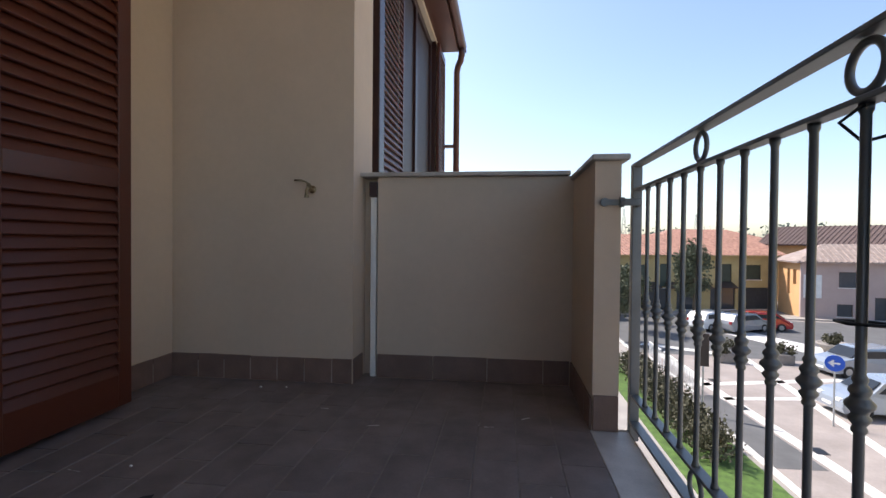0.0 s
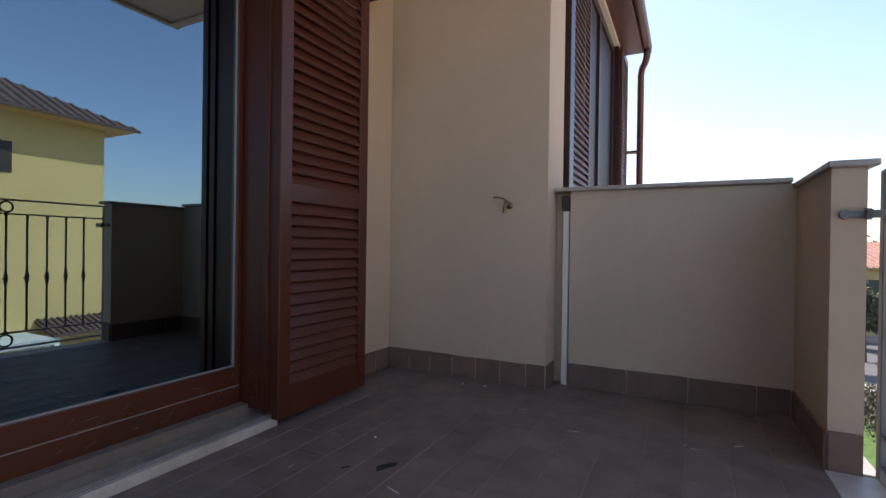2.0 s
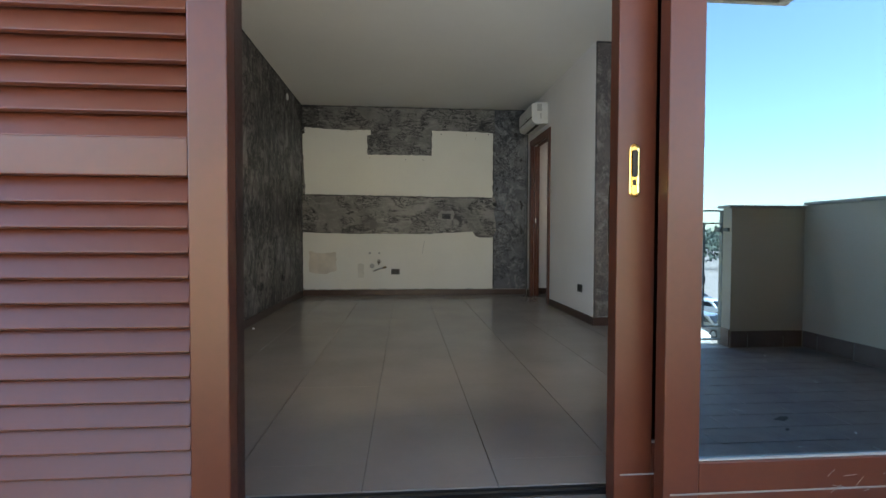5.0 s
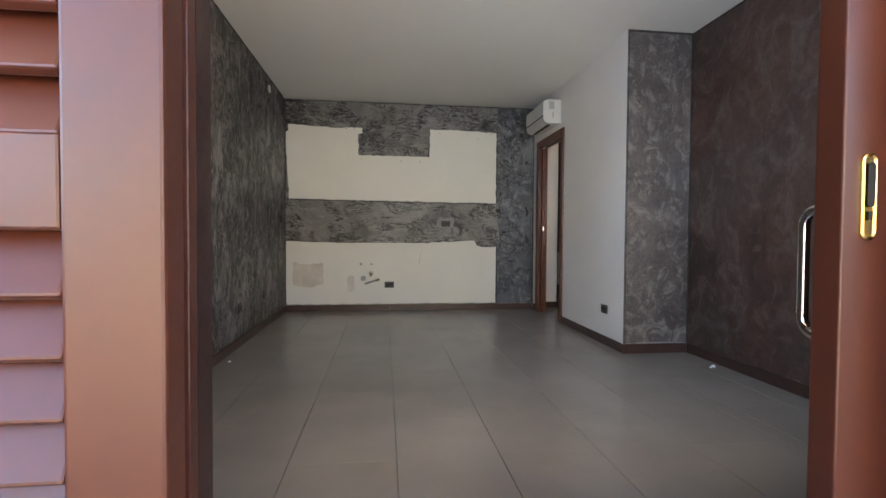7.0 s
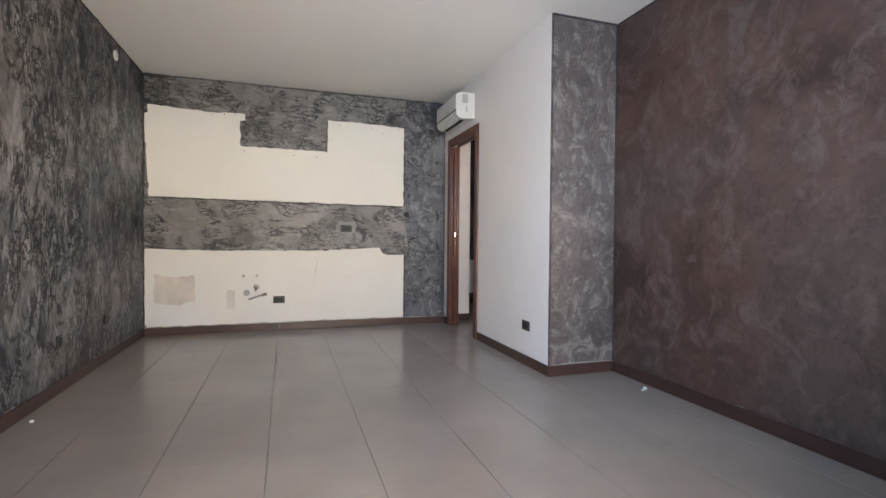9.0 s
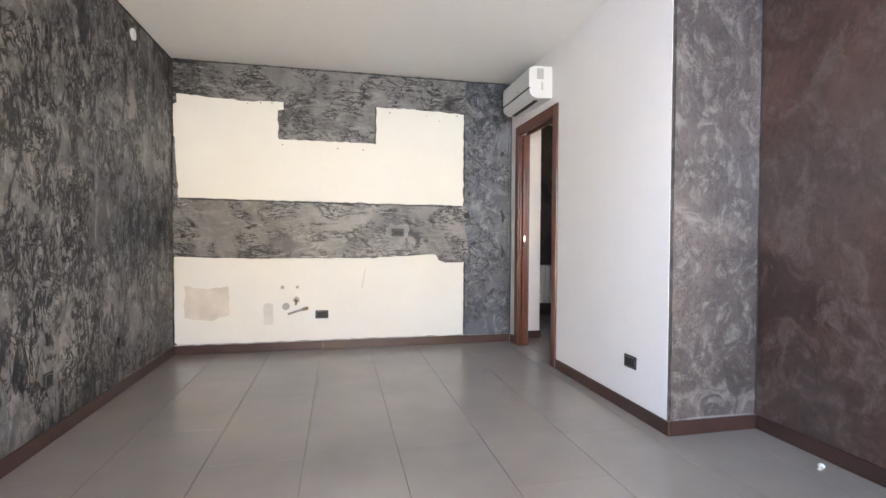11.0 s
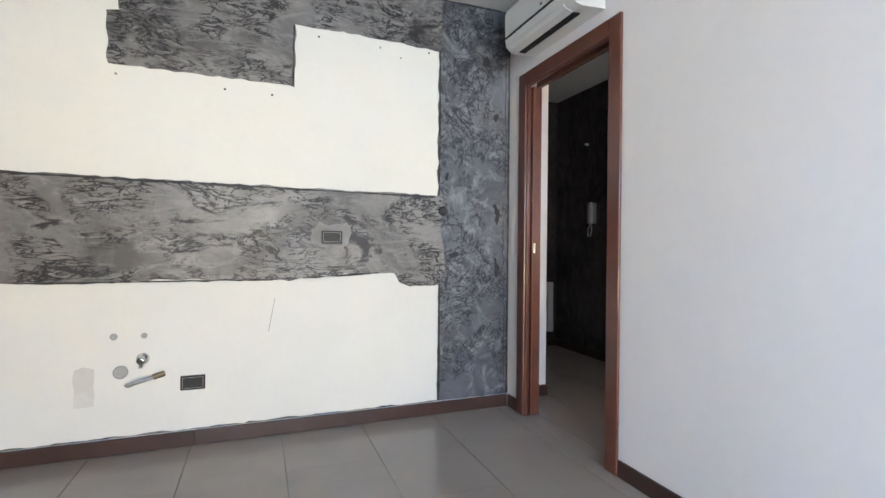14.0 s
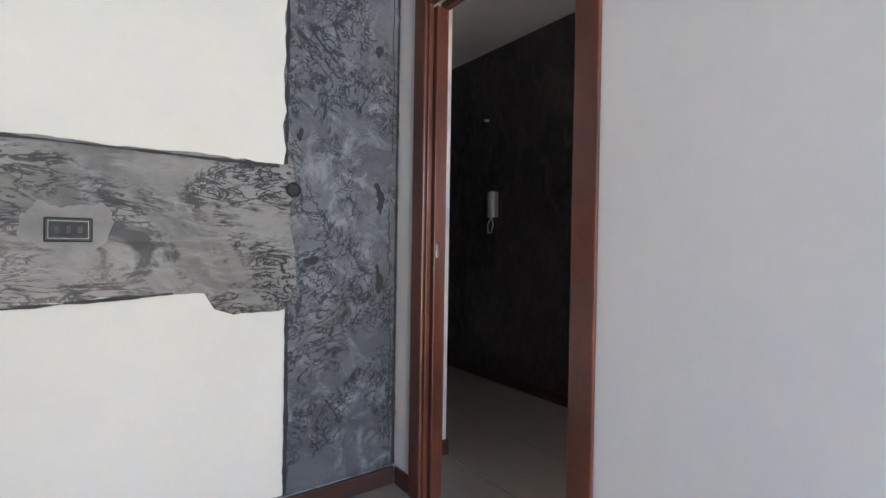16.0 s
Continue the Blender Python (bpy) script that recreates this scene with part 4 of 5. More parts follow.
part("valve", rod(bmesh.new(), (1.70, 9.54, 0.20), (1.64, 9.54, 0.20), 0.016), M["chrome"], rad)
part("foot", boxes([(1.75, 1.77, 9.57, 9.60, 0.25, 0.30)]), M["white_paint"], rad)
o = tagged(part("cable_outlet", lathe(bmesh.new(), [(0.012, 0), (0.012, 0.02), (0.006, 0.04)]), M["white_plastic"]), "small white cable end high on the dark hall wall", "fitting")
o.matrix_basis = pose(2.268, 9.08, 2.10, 0, -90)
debris = tagged(part("plaster_crumb", lathe(bmesh.new(), [(0.012, 0), (0.016, 0.006), (0.008, 0.015), (0.002, 0.017)], seg=7), M["white_paint"]), "white plaster crumb on the indoor tiles", "debris", "plaster crumbs on the floor")
debris.matrix_basis = pose(1.27, 5.12, 0.0, 0, 0, 20)
for x, y, z, s in ((1.235, 5.10, 0, 0.6), (-2.33, 5.6, 0, 0.8), (-2.36, 5.2, 0, 0.6), (-2.30, 4.9, 0, 0.5), (2.10, 1.86, ZB, 0.5), (2.12, 1.72, ZB, 0.4), (1.16, 1.85, ZB, 0.35)):
    c = copy_thing(debris, pose(x, y, z, 0, 0, 40 * s))
    c.scale = (s, s, s)
    c["label"] = "white plaster crumb on the brown balcony tiles" if z else "white plaster crumb on the indoor tiles"


# dark ragged joints of the trowelled plaster, and marks
def joint(name, pts, ya, yb, seed, mat="dark_edge", label="dark ragged plaster joint"):
    return structure(name, coat(ragged(pts, step=0.02, amp=0.004, seed=seed), [], ya, yb), M[mat], label)


joint("joint_top", [(-2.40, 2.640), (-1.5, 2.648), (-0.5, 2.642), (0.79, 2.646), (0.79, 2.656), (-2.40, 2.656)], 8.0205, 8.019, 1)
joint("joint_column", [(0.779, 0.09), (0.793, 0.09), (0.793, 2.65), (0.786, 2.65), (0.782, 1.4)], 8.0205, 8.019, 2)
joint("joint_corner", [(-2.406, 0.09), (-2.398, 0.09), (-2.401, 1.4), (-2.396, 2.65), (-2.406, 2.65)], 8.0205, 8.019, 3)
for nm, pts, sd in (("rim_left", [(0.286, 0.088), (0.300, 0.088), (0.304, 0.45), (0.298, 0.83), (0.288, 0.83)], 4), ("rim_left", [(0.282, 1.40), (0.292, 1.40), (0.296, 1.9), (0.292, 2.32), (0.284, 2.32)], 5),
                    ("rim_lower", [(-2.38, 0.888), (-1.7, 0.872), (-0.62, 0.876), (-0.1, 0.906), (-0.1, 0.912), (-0.62, 0.884), (-1.7, 0.878), (-2.38, 0.894)], 6),
                    ("rim_upper", [(-2.34, 1.405), (0.26, 1.382), (0.26, 1.392), (-2.34, 1.415)], 7), ("rim_notch", [(-0.612, 1.99), (-0.603, 1.99), (-0.600, 2.33), (-0.608, 2.33)], 8)):
    joint(nm, pts, 8.0205, 8.0195, sd)
bm = coat(ragged([(2.78, 2.640), (8.0, 2.644), (8.0, 2.656), (2.78, 2.656)], step=0.03, amp=0.005, seed=9), [], 0.0, 0.0015)
bmesh.ops.rotate(bm, verts=bm.verts, matrix=Matrix.Rotation(radians(90), 3, "Z"))
bmesh.ops.translate(bm, verts=bm.verts, vec=(-2.408, 0, 0))
structure("joint_left_top", bm, M["dark_edge"], "dark ragged plaster joint under the ceiling")


def floor_mark(name, pts, z, seed, mat, label):
    bm = bmesh.new()
    prism(bm, ragged(pts, step=0.006, amp=0.005, seed=seed), "z", z, z + 0.0004)
    return structure(name, bm, M[mat], label)


floor_mark("floor_mark", [(0.90, 1.66), (0.97, 1.62), (1.0, 1.63), (0.985, 1.66), (0.93, 1.68)], ZB + 0.0008, 3, "dirt", "dark dirt mark on the balcony tiles")
floor_mark("floor_mark_small", [(0.85, 1.79), (0.88, 1.77), (0.885, 1.785), (0.86, 1.80)], ZB + 0.0008, 5, "dirt", "dark dirt mark on the balcony tiles")
for k in range(26):
    rngm = random.Random(40 + k)
    x, y = rngm.uniform(-0.2, 1.9), rngm.uniform(0.3, 2.2)
    a = rngm.uniform(0, 3.1)
    L = rngm.uniform(0.02, 0.07)
    dx, dy = L * math.cos(a), L * math.sin(a)
    floor_mark("floor_scratch", [(x, y), (x + dx, y + dy), (x + dx + 0.003, y + dy + 0.002), (x + 0.002, y + 0.003)], ZB + 0.0008, k, "scuff", "pale cement smear on the balcony tiles")


def wall_smears(name, x, ya, yb, n, side, seed):
    """Pale filler smeared over the plaster just above the skirting."""
    rs = random.Random(seed)
    for _ in range(n):
        y, w, h = rs.uniform(ya, yb), rs.uniform(0.03, 0.16), rs.uniform(0.003, 0.012)
        bm = coat(ragged([(y, 0.081), (y + w, 0.081), (y + w * 0.8, 0.081 + h), (y + w * 0.2, 0.081 + h * 0.7)], step=0.01, amp=0.004, seed=rs.uniform(0, 50)), [], 0.0, 0.001)
        bmesh.ops.rotate(bm, verts=bm.verts, matrix=Matrix.Rotation(radians(90), 3, "Z"))
        bmesh.ops.translate(bm, verts=bm.verts, vec=(x + side * 0.0015, 0, 0))
        structure(name, bm, M["patch"], "pale filler smear above the skirting")


wall_smears("smear_right", 1.365, 2.9, 5.3, 4, -1, 8)
wall_smears("smear_left", -2.412, 3.2, 7.8, 16, 1, 4)


for nm, x0, x1 in (("joint_pier_edge", 0.8025, 0.8085), ("joint_pier_corner", 1.352, 1.3625)):
    structure(nm, coat(ragged([(x0, 0.081), (x1, 0.081), (x1, H - 0.003), (x0, H - 0.003)], step=0.03, amp=0.003, seed=x0 * 9), [], 5.5745, 5.5735), M["dark_edge"], "dark ragged plaster joint")
structure("joint_pier_top", coat(ragged([(0.81, 2.640), (1.35, 2.643), (1.35, 2.655), (0.81, 2.655)], step=0.02, amp=0.004, seed=3.3), [], 5.5745, 5.5735), M["dark_edge"], "dark ragged plaster joint")
structure("smear_pier", coat(ragged([(0.82, 0.081), (1.34, 0.081), (1.30, 0.088), (1.0, 0.092), (0.84, 0.087)], step=0.01, amp=0.003, seed=6.3), [], 5.5745, 5.5733), M["patch"], "pale filler smear above the skirting")
bm = coat(ragged([(2.78, 2.643), (5.55, 2.646), (5.55, 2.656), (2.78, 2.656)], step=0.03, amp=0.004, seed=4.4), [], 0.0, 0.0015)
bmesh.ops.rotate(bm, verts=bm.verts, matrix=Matrix.Rotation(radians(90), 3, "Z"))
bmesh.ops.translate(bm, verts=bm.verts, vec=(1.3645, 0, 0))
structure("joint_right_top", bm, M["dark_edge"], "dark ragged plaster joint under the ceiling")


for k, (x, z, w, h) in enumerate(((0.689, 1.933, 0.018, 0.04), (0.700, 1.29, 0.022, 0.07), (0.700, 0.93, 0.02, 0.06), (0.62, 2.30, 0.02, 0.03), (0.40, 1.02, 0.03, 0.012), (0.34, 1.52, 0.012, 0.03))):
    outline = [(x + w * (1 + 0.35 * math.sin(3 * a + k)) * math.cos(a), z + h * (1 + 0.25 * math.cos(2 * a + k)) * math.sin(a)) for a in (math.pi * i / 7 for i in range(14))]
    structure("plaster_chip", coat(ragged(outline, step=0.006, amp=0.010, seed=20.0 + k), [], 8.0209, 8.0200), M["dark_edge"], "dark ragged chip in the grey plaster")
for k, (x, z0, z1) in enumerate(((0.762, 0.15, 0.85), (0.752, 0.95, 1.25), (0.765, 1.5, 2.5))):
    n = 24
    left = [(x + 0.012 * noise.noise(Vector((i * 0.21, k, 0))) - 0.0022, z0 + (z1 - z0) * i / n) for i in range(n + 1)]
    right = [(u + 0.0045, z) for u, z in left]
    structure("plaster_crack", coat(left + right[::-1], [], 8.0209, 8.0203), M["dark_edge"], "thin dark wavy crack in the grey plaster")


# ---- street ----
ZG = -6.0
structure("ground", boxes([(-400, 600, -600, 400, ZG - 0.5, ZG)]), M["asphalt"], "sunlit brownish block paving of the square")


def slab(name, x0, x1, y0, y1, h, mat, label, rz=0.0):
    cx, cy = (x0 + x1) / 2, (y0 + y1) / 2
    o = structure(name, boxes([(-(x1 - x0) / 2, (x1 - x0) / 2, -(y1 - y0) / 2, (y1 - y0) / 2, -0.1, h)], bevel=0.01), mat, label)
    o.matrix_basis = pose(cx, cy, ZG, 0, 0, rz)
    return o


slab("pavement_near", 8.0, 34.0, -7.2, 3.0, 0.12, M["pavement"], "pale slab pavement beside the house")
slab("grass_bed", 8.5, 26.5, -7.0, -4.6, 0.16, M["grass"], "bright green lawn strip")
slab("kerb_near", 7.0, 34.0, -7.45, -7.2, 0.15, M["kerb"], "white kerb stone")
slab("band_a", 7.0, 34.0, -9.5, -9.05, 0.006, M["kerb"], "pale stone band in the paving", 2)
slab("band_b", 10.0, 32.0, -12.6, -12.2, 0.006, M["kerb"], "pale stone band in the paving", -8)
slab("band_c", 22.0, 22.4, -18.0, -8.0, 0.006, M["kerb"], "pale stone band in the paving", 8)
slab("band_d", 25.0, 25.5, -22.0, -8.0, 0.006, M["kerb"], "pale stone band in the paving", 14)
slab("lane", 15.0, 22.0, -9.0, -7.5, 0.008, M["asphalt_dark"], "grey asphalt lane", 2)
slab("lane_far", 30.0, 46.0, -40.0, 20.0, 0.008, M["asphalt_dark"], "grey asphalt road in front of the houses", -5)
slab("pavement_far", 46.5, 49.0, -45.0, 20.0, 0.12, M["pavement"], "pale pavement in front of the houses", -5)
slab("island", 8.0, 19.5, -15.2, -13.2, 0.14, M["kerb"], "white traffic island", -8)
slab("crossing", 27.0, 40.0, -20.0, -17.5, 0.01, M["kerb"], "pale crossing band", 20)
slab("band_e", 29.5, 34.0, -11.0, -10.2, 0.012, M["kerb"], "pale stone band in the paving", 60)
for x, y in ((20.2, -9.4), (16.2, -9.9), (13.2, -10.5), (24.2, -10.0)):
    tagged(part("drain_grate", boxes([(x, x + 0.55, y, y + 0.4, ZG, ZG + 0.014)]), M["black"]), "dark iron drain grate in the paving", "grate", "drain grates in the paving")


def house(label, origin, rz, length, depth, ztop, wall, roof, ridge_h, openings, over=0.5, side_open=(), hip=True, eave="eave"):
    """A house whose front lies along its own x axis at y = 0; the body goes to +y."""
    root = tagged(empty("house", origin, rz), label, "house")
    h = ztop - ZG
    bm = bmesh.new()
    f = wall_bm("x", 0, length, 0.0, 0.25, 0, h, [o[:4] for o in openings])
    part("wall", f, M[wall], root)
    part("wall", wall_bm("y", 0.25, depth, 0, 0.25, 0, h, [o[:4] for o in side_open]), M[wall], root)
    part("wall", wall_bm("y", 0.25, depth, length - 0.25, length, 0, h), M[wall], root)
    part("wall", boxes([(0.25, length - 0.25, depth - 0.25, depth, 0, h)]), M[wall], root)
    part("eaves", boxes([(-over, length + over, -over, depth + over, h, h + 0.14)], bevel=0.02), M[eave], root)
    bm = bmesh.new()
    a = over + 0.05
    i = depth / 2 if hip else 0.0
    lo = [bm.verts.new(p) for p in ((-a, -a, h + 0.14), (length + a, -a, h + 0.14), (length + a, depth + a, h + 0.14), (-a, depth + a, h + 0.14))]
    r0, r1 = bm.verts.new((i - (0 if hip else a), depth / 2, h + 0.14 + ridge_h)), bm.verts.new((length - i + (0 if hip else a), depth / 2, h + 0.14 + ridge_h))
    bm.faces.new((lo[0], lo[1], r1, r0))
    bm.faces.new((lo[2], lo[3], r0, r1))
    bm.faces.new((lo[1], lo[2], r1))
    bm.faces.new((lo[3], lo[0], r0))
    bm.faces.new(lo[::-1])
    bmesh.ops.recalc_face_normals(bm, faces=bm.faces)
    part("roof", bm, M[roof], root)
    n = int((length + 2 * a) / 0.45)
    if ridge_h > 0.5:
        bm = bmesh.new()
        for k in range(n):
            x = -a + (k + 0.5) * (length + 2 * a) / n
            t = 1.0
            if hip:
                t = max(0.03, min(1.0, (x + a) / (i + a), (length + a - x) / (i + a)))
            p0 = Vector((x, -a, h + 0.15))
            p1 = Vector((x, -a + (depth / 2 + a) * t, h + 0.15 + ridge_h * t))
            rod(bm, p0, p1, 0.07, 0.07, 5)
        tagged(part("roof_relief", bm, M[roof], root), kind="stuff")
    for o in openings:
        u0, u1, z0, z1 = o[:4]
        kind = o[4] if len(o) > 4 else "dark"
        w = part("window", frame_rect(bmesh.new(), u0, u1, 0.08, 0.14, z0, z1, 0.06, 0.06, 0.06, 0.06, 0.0), M["shutter_dark"], root)
        part("pane", boxes([(u0 + 0.06, u1 - 0.06, 0.11, 0.12, z0 + 0.06, z1 - 0.06)]), M["curtain" if kind.startswith("curtain") else ("shutter_green" if kind == "green" else "win_glass")], w)
        if kind.startswith("curtain"):
            part("mullion", boxes([((u0 + u1) / 2 - 0.04, (u0 + u1) / 2 + 0.04, 0.07, 0.13, z0 + 0.06, z1 - 0.06)]), M["shutter_dark"], w)
        part("sill", boxes([(u0 - 0.08, u1 + 0.08, -0.07, 0.08, z0 - 0.06, z0 - 0.002)]), M["white_paint"], w)
        if "shut" in kind:
            for s, q in (("l", (u0 - 0.52, u0 - 0.01)), ("r", (u1 + 0.01, u1 + 0.52))):
                if kind.endswith("both") or kind.endswith(s):
                    part("shutter", boxes([(q[0], q[1], -0.05, -0.005, z0, z1)], bevel=0.008), M["shutter_dark"], w)
        part("surround", frame_rect(bmesh.new(), u0 - 0.09, u1 + 0.09, -0.012, 0.0, z0 - 0.001, z1 + 0.09, 0.088, 0.088, 0.0005, 0.088, 0.0), M[wall], w)
    return root


# the yellow block opposite, whose front faces the balcony; its own x runs to -x of the place
HB = 21.0
def opp(xa, xb, za, zb, kind):
    return (12.8 - xb, 12.8 - xa, za - ZG, zb - ZG, kind)


wins = []
for xa, kt, km, kb in ((7.60, "curtain shut_l", "curtain", "curtain"), (5.35, "curtain shut_both", "curtain shut_l", "curtain shut_both"), (2.1, "curtain shut_l", "curtain", "curtain"), (-1.3, "curtain shut_both", "curtain", "curtain shut_both"), (-4.7, "curtain", "curtain", "curtain")):
    wins += [opp(xa, xa + 1.08, 3.65, 4.96, kt), opp(xa, xa + 1.08, 0.56, 2.02, km), opp(xa, xa + 1.08, -2.5, -1.0, kb)]
block = house("yellow three-storey house with brown shutters and a hipped brown tile roof", (12.65, -HB, ZG), 180, 26, 12, 6.22, "yellow", "tile_brown", 3.5, wins, over=1.0)
part("chimney", boxes([(4.8, 5.5, 2.0, 2.7, 12.6, 14.25)], bevel=0.03), M["yellow"], block, "yellow chimney")
part("chimney_cap", boxes([(4.72, 5.58, 1.92, 2.78, 14.252, 14.36)], bevel=0.02), M["tile_brown"], block)
part("gutter", boxes([(-1.12, 27.0, -1.12, -1.052, 12.2, 12.34)], bevel=0.02), M["tile_brown"], block)
can = tagged(empty("porch_canopy", (0, 0, 0)), "tiled porch roof along the foot of the yellow house", "canopy")
bm = bmesh.new()
prism(bm, [(-20.98, -2.72), (-20.98, -2.86), (-19.4, -3.35), (-19.4, -3.22)], "x", 9.9, 13.9)
part("roof", bm, M["tile_brown"], can)
for k in range(16):
    part("tile_row", rod(bmesh.new(), (10.02 + k * 0.25, -20.97, -2.70), (10.02 + k * 0.25, -19.38, -3.20), 0.06, 0.06, 6), M["tile_brown"], can)
for x in (10.1, 13.6):
    part("post", boxes([(x - 0.1, x + 0.1, -19.7, -19.5, ZG, -3.27)]), M["white_paint"], can)
aw = tagged(empty("flat_canopy", (0, 0, 0)), "pale greenish flat canopy over shop fronts", "canopy")
part("roof", boxes([(-8.0, 9.6, -20.98, -18.6, -3.50, -3.20)], bevel=0.03), M["veranda"], aw)
for k in range(7):
    part("slat", boxes([(-7.9, 9.5, -18.72, -18.66, -3.78 - 0.27 * k, -3.56 - 0.27 * k)], bevel=0.01), M["veranda"], aw)
for x in (-7.8, -2.0, 4.0, 9.4):
    part("post", boxes([(x - 0.1, x + 0.1, -18.93, -18.73, ZG, -3.51)]), M["white_paint"], aw)

# houses across the square
L1 = 17.0
yo = [(1.9, 3.55, 3.1, 4.6, "green"), (5.1, 6.2, 2.3, 4.7, "green"), (8.3, 9.7, 3.1, 4.6, "green"), (11.6, 12.8, 2.3, 4.7, "green"), (14.2, 15.6, 3.1, 4.6, "green"),
      (0.9, 3.9, 0.1, 2.3, "dark"), (4.7, 7.4, 0.1, 2.3, "dark"), (8.4, 11.0, 0.1, 2.3, "dark"), (12.0, 14.6, 0.1, 2.3, "dark")]
yo = [(25 - o[1], 25 - o[0], *o[2:]) for o in yo]
house("dull yellow house with shops and a red tile roof", (46.56, -3.0, ZG), -76.5, 25, 11, -0.55, "yellow_dull", "tile_red", 2.1, yo, over=0.6, hip=False, eave="yellow_dull")
h2 = house("pink two-storey house with its sunlit side coloured orange and brown-grey roof", (46.8, -26.3, ZG), -99, 16, 5.2, -0.95, "pink", "tile_grey", 1.6,
           [(2.9, 4.3, 2.9, 4.3, "dark"), (2.8, 4.0, 0.3, 1.4, "dark"), (5.6, 6.5, 0.05, 2.1, "dark"), (8.5, 9.9, 2.9, 4.3, "dark")], over=0.5, side_open=[(1.0, 1.7, 3.0, 4.4), (2.4, 3.0, 2.0, 4.4)], hip=True, eave="pink")
# Side wall coloured orange for the sun on it; the shaded front stays pink.
for wall_part in h2.children:
    if wall_part.name.startswith("wall") and max(v.co.x for v in wall_part.data.vertices) < 0.3:
        wall_part.data.materials[0] = M["orange"]
part("wall_panel", boxes([(0.2, 1.6, -0.03, -0.001, 1.9, 4.0)]), M["white_paint"], h2, "white painted rectangle")
house("low house with an old red tile roof", (64, -18, ZG), -80, 20, 12, 0.2, "pink", "tile_red", 2.4, [(3, 4.2, 3.3, 4.6, "dark")], over=0.6)
house("gabled house with a brown tile roof", (62, -31, ZG), -140, 12, 9, 0.6, "orange", "tile_brown", 2.2, [(3, 4.2, 3.3, 4.6, "dark")], over=0.8, hip=False, eave="tile_brown")
house("pale house with a red tile roof", (78, -42, ZG), -100, 26, 12, 0.2, "yellow", "tile_red", 2.2, [(4, 5.2, 3.3, 4.6, "dark")], over=0.6)
house("grey house with a dark roof at the end of the street", (44, -2.0, ZG), -80, 4.5, 10, -0.9, "pink", "tile_brown", 1.2, [(1.5, 2.6, 3.0, 4.2, "dark")], over=0.5)
house("grey terrace house with a red roof across the car park", (30, -75, ZG), 180, 40, 12, -0.8, "pink", "tile_red", 2.2, [(4 + 5 * i, 5.3 + 5 * i, 3.0, 4.4, "dark") for i in range(7)], over=0.6)


# ---- trees, hedges and plants ----
def leaf_cloud(bm, centre, radii, n, size, rng, flat=0.0):
    for _ in range(n):
        while True:
            p = Vector((rng.uniform(-1, 1), rng.uniform(-1, 1), rng.uniform(-1, 1)))
            if 0.25 < p.length < 1.0:
                break
        w = 0.72 + 0.5 * noise.noise(p * 2.2 + Vector(centre))
        p = Vector((p.x * radii[0], p.y * radii[1], p.z * radii[2])) * w + Vector(centre)
        q = Euler((rng.uniform(0, 6.3), rng.uniform(0, 6.3), rng.uniform(0, 6.3))).to_matrix()
        s = size * rng.uniform(0.6, 1.4)
        vs = [bm.verts.new(p + q @ Vector(c) * s) for c in ((-0.5, 0, 0), (0, -0.28, 0.08), (0.5, 0, 0), (0, 0.28, 0.08))]
        bm.faces.new(vs)
    return bm


def tree(x, y, h, r, seed, mat="leaf_grey", trunk=0.14, n=4200, size=0.24, label="slim street tree with a loose olive-green crown"):
    rng = random.Random(seed)
    root = tagged(empty("tree", (x, y, ZG)), label, "tree")
    bm = bmesh.new()
    rod(bm, (0, 0, 0), (0.05, 0.03, h * 0.45), trunk, trunk * 0.7, 9)
    rod(bm, (0.05, 0.03, h * 0.44), (0.0, 0.1, h * 0.85), trunk * 0.7, trunk * 0.2, 8)
    for k in range(9):
        a = k * 2.4
        z = h * (0.35 + 0.05 * k)
        rod(bm, (0.03, 0.03, z), (0.6 * r * math.cos(a), 0.6 * r * math.sin(a), z + h * 0.14), trunk * 0.35, trunk * 0.1, 6)
    part("trunk", bm, M["bark"], root)
    bm = bmesh.new()
    for k in range(13):
        a = rng.uniform(0, 6.28)
        d = r * rng.uniform(0.1, 0.62)
        leaf_cloud(bm, (d * math.cos(a), d * math.sin(a), h * rng.uniform(0.42, 0.88)), (r * 0.5, r * 0.5, h * 0.15), n // 13, size, rng)
    part("crown", bm, M[mat], root)
    return root


tree(41.0, -15.0, 7.2, 1.9, 3)
tree(37.5, -9.2, 5.2, 1.7, 4)
tree(33.5, -7.0, 4.6, 1.4, 5)
tree(43.0, -9.5, 5.0, 1.6, 6)
tree(30.0, -55.0, 5.6, 2.6, 7)
tree(25.0, -60.0, 4.6, 2.4, 8)
rng = random.Random(11)
hedge = tagged(empty("hedge", (0, 0, 0)), "loose grey-green shrub hedge along the lawn", "hedge")
bm = bmesh.new()
for k in range(26):
    x = 14.8 + k * 0.42
    leaf_cloud(bm, (x, -5.9 + 0.3 * math.sin(k * 1.7), ZG + 0.75), (0.7, 0.85, 0.75), 420, 0.13, rng)
part("foliage", bm, M["leaf"], hedge)
bm = bmesh.new()
for k in range(26):
    x = 14.8 + k * 0.42
    rod(bm, (x, -5.9, ZG), (x + 0.05, -5.85, ZG + 0.7), 0.03, 0.015, 5)
part("stems", bm, M["bark"], hedge)
far = bmesh.new()
for k in range(60):
    a = radians(-75 + k * 1.9)
    d = 150 + 40 * math.sin(k * 2.3)
    leaf_cloud(far, (d * math.cos(a), d * math.sin(a), 0.2 + 0.8 * math.sin(k * 1.1)), (9, 9, 5.0), 620, 0.9, rng)
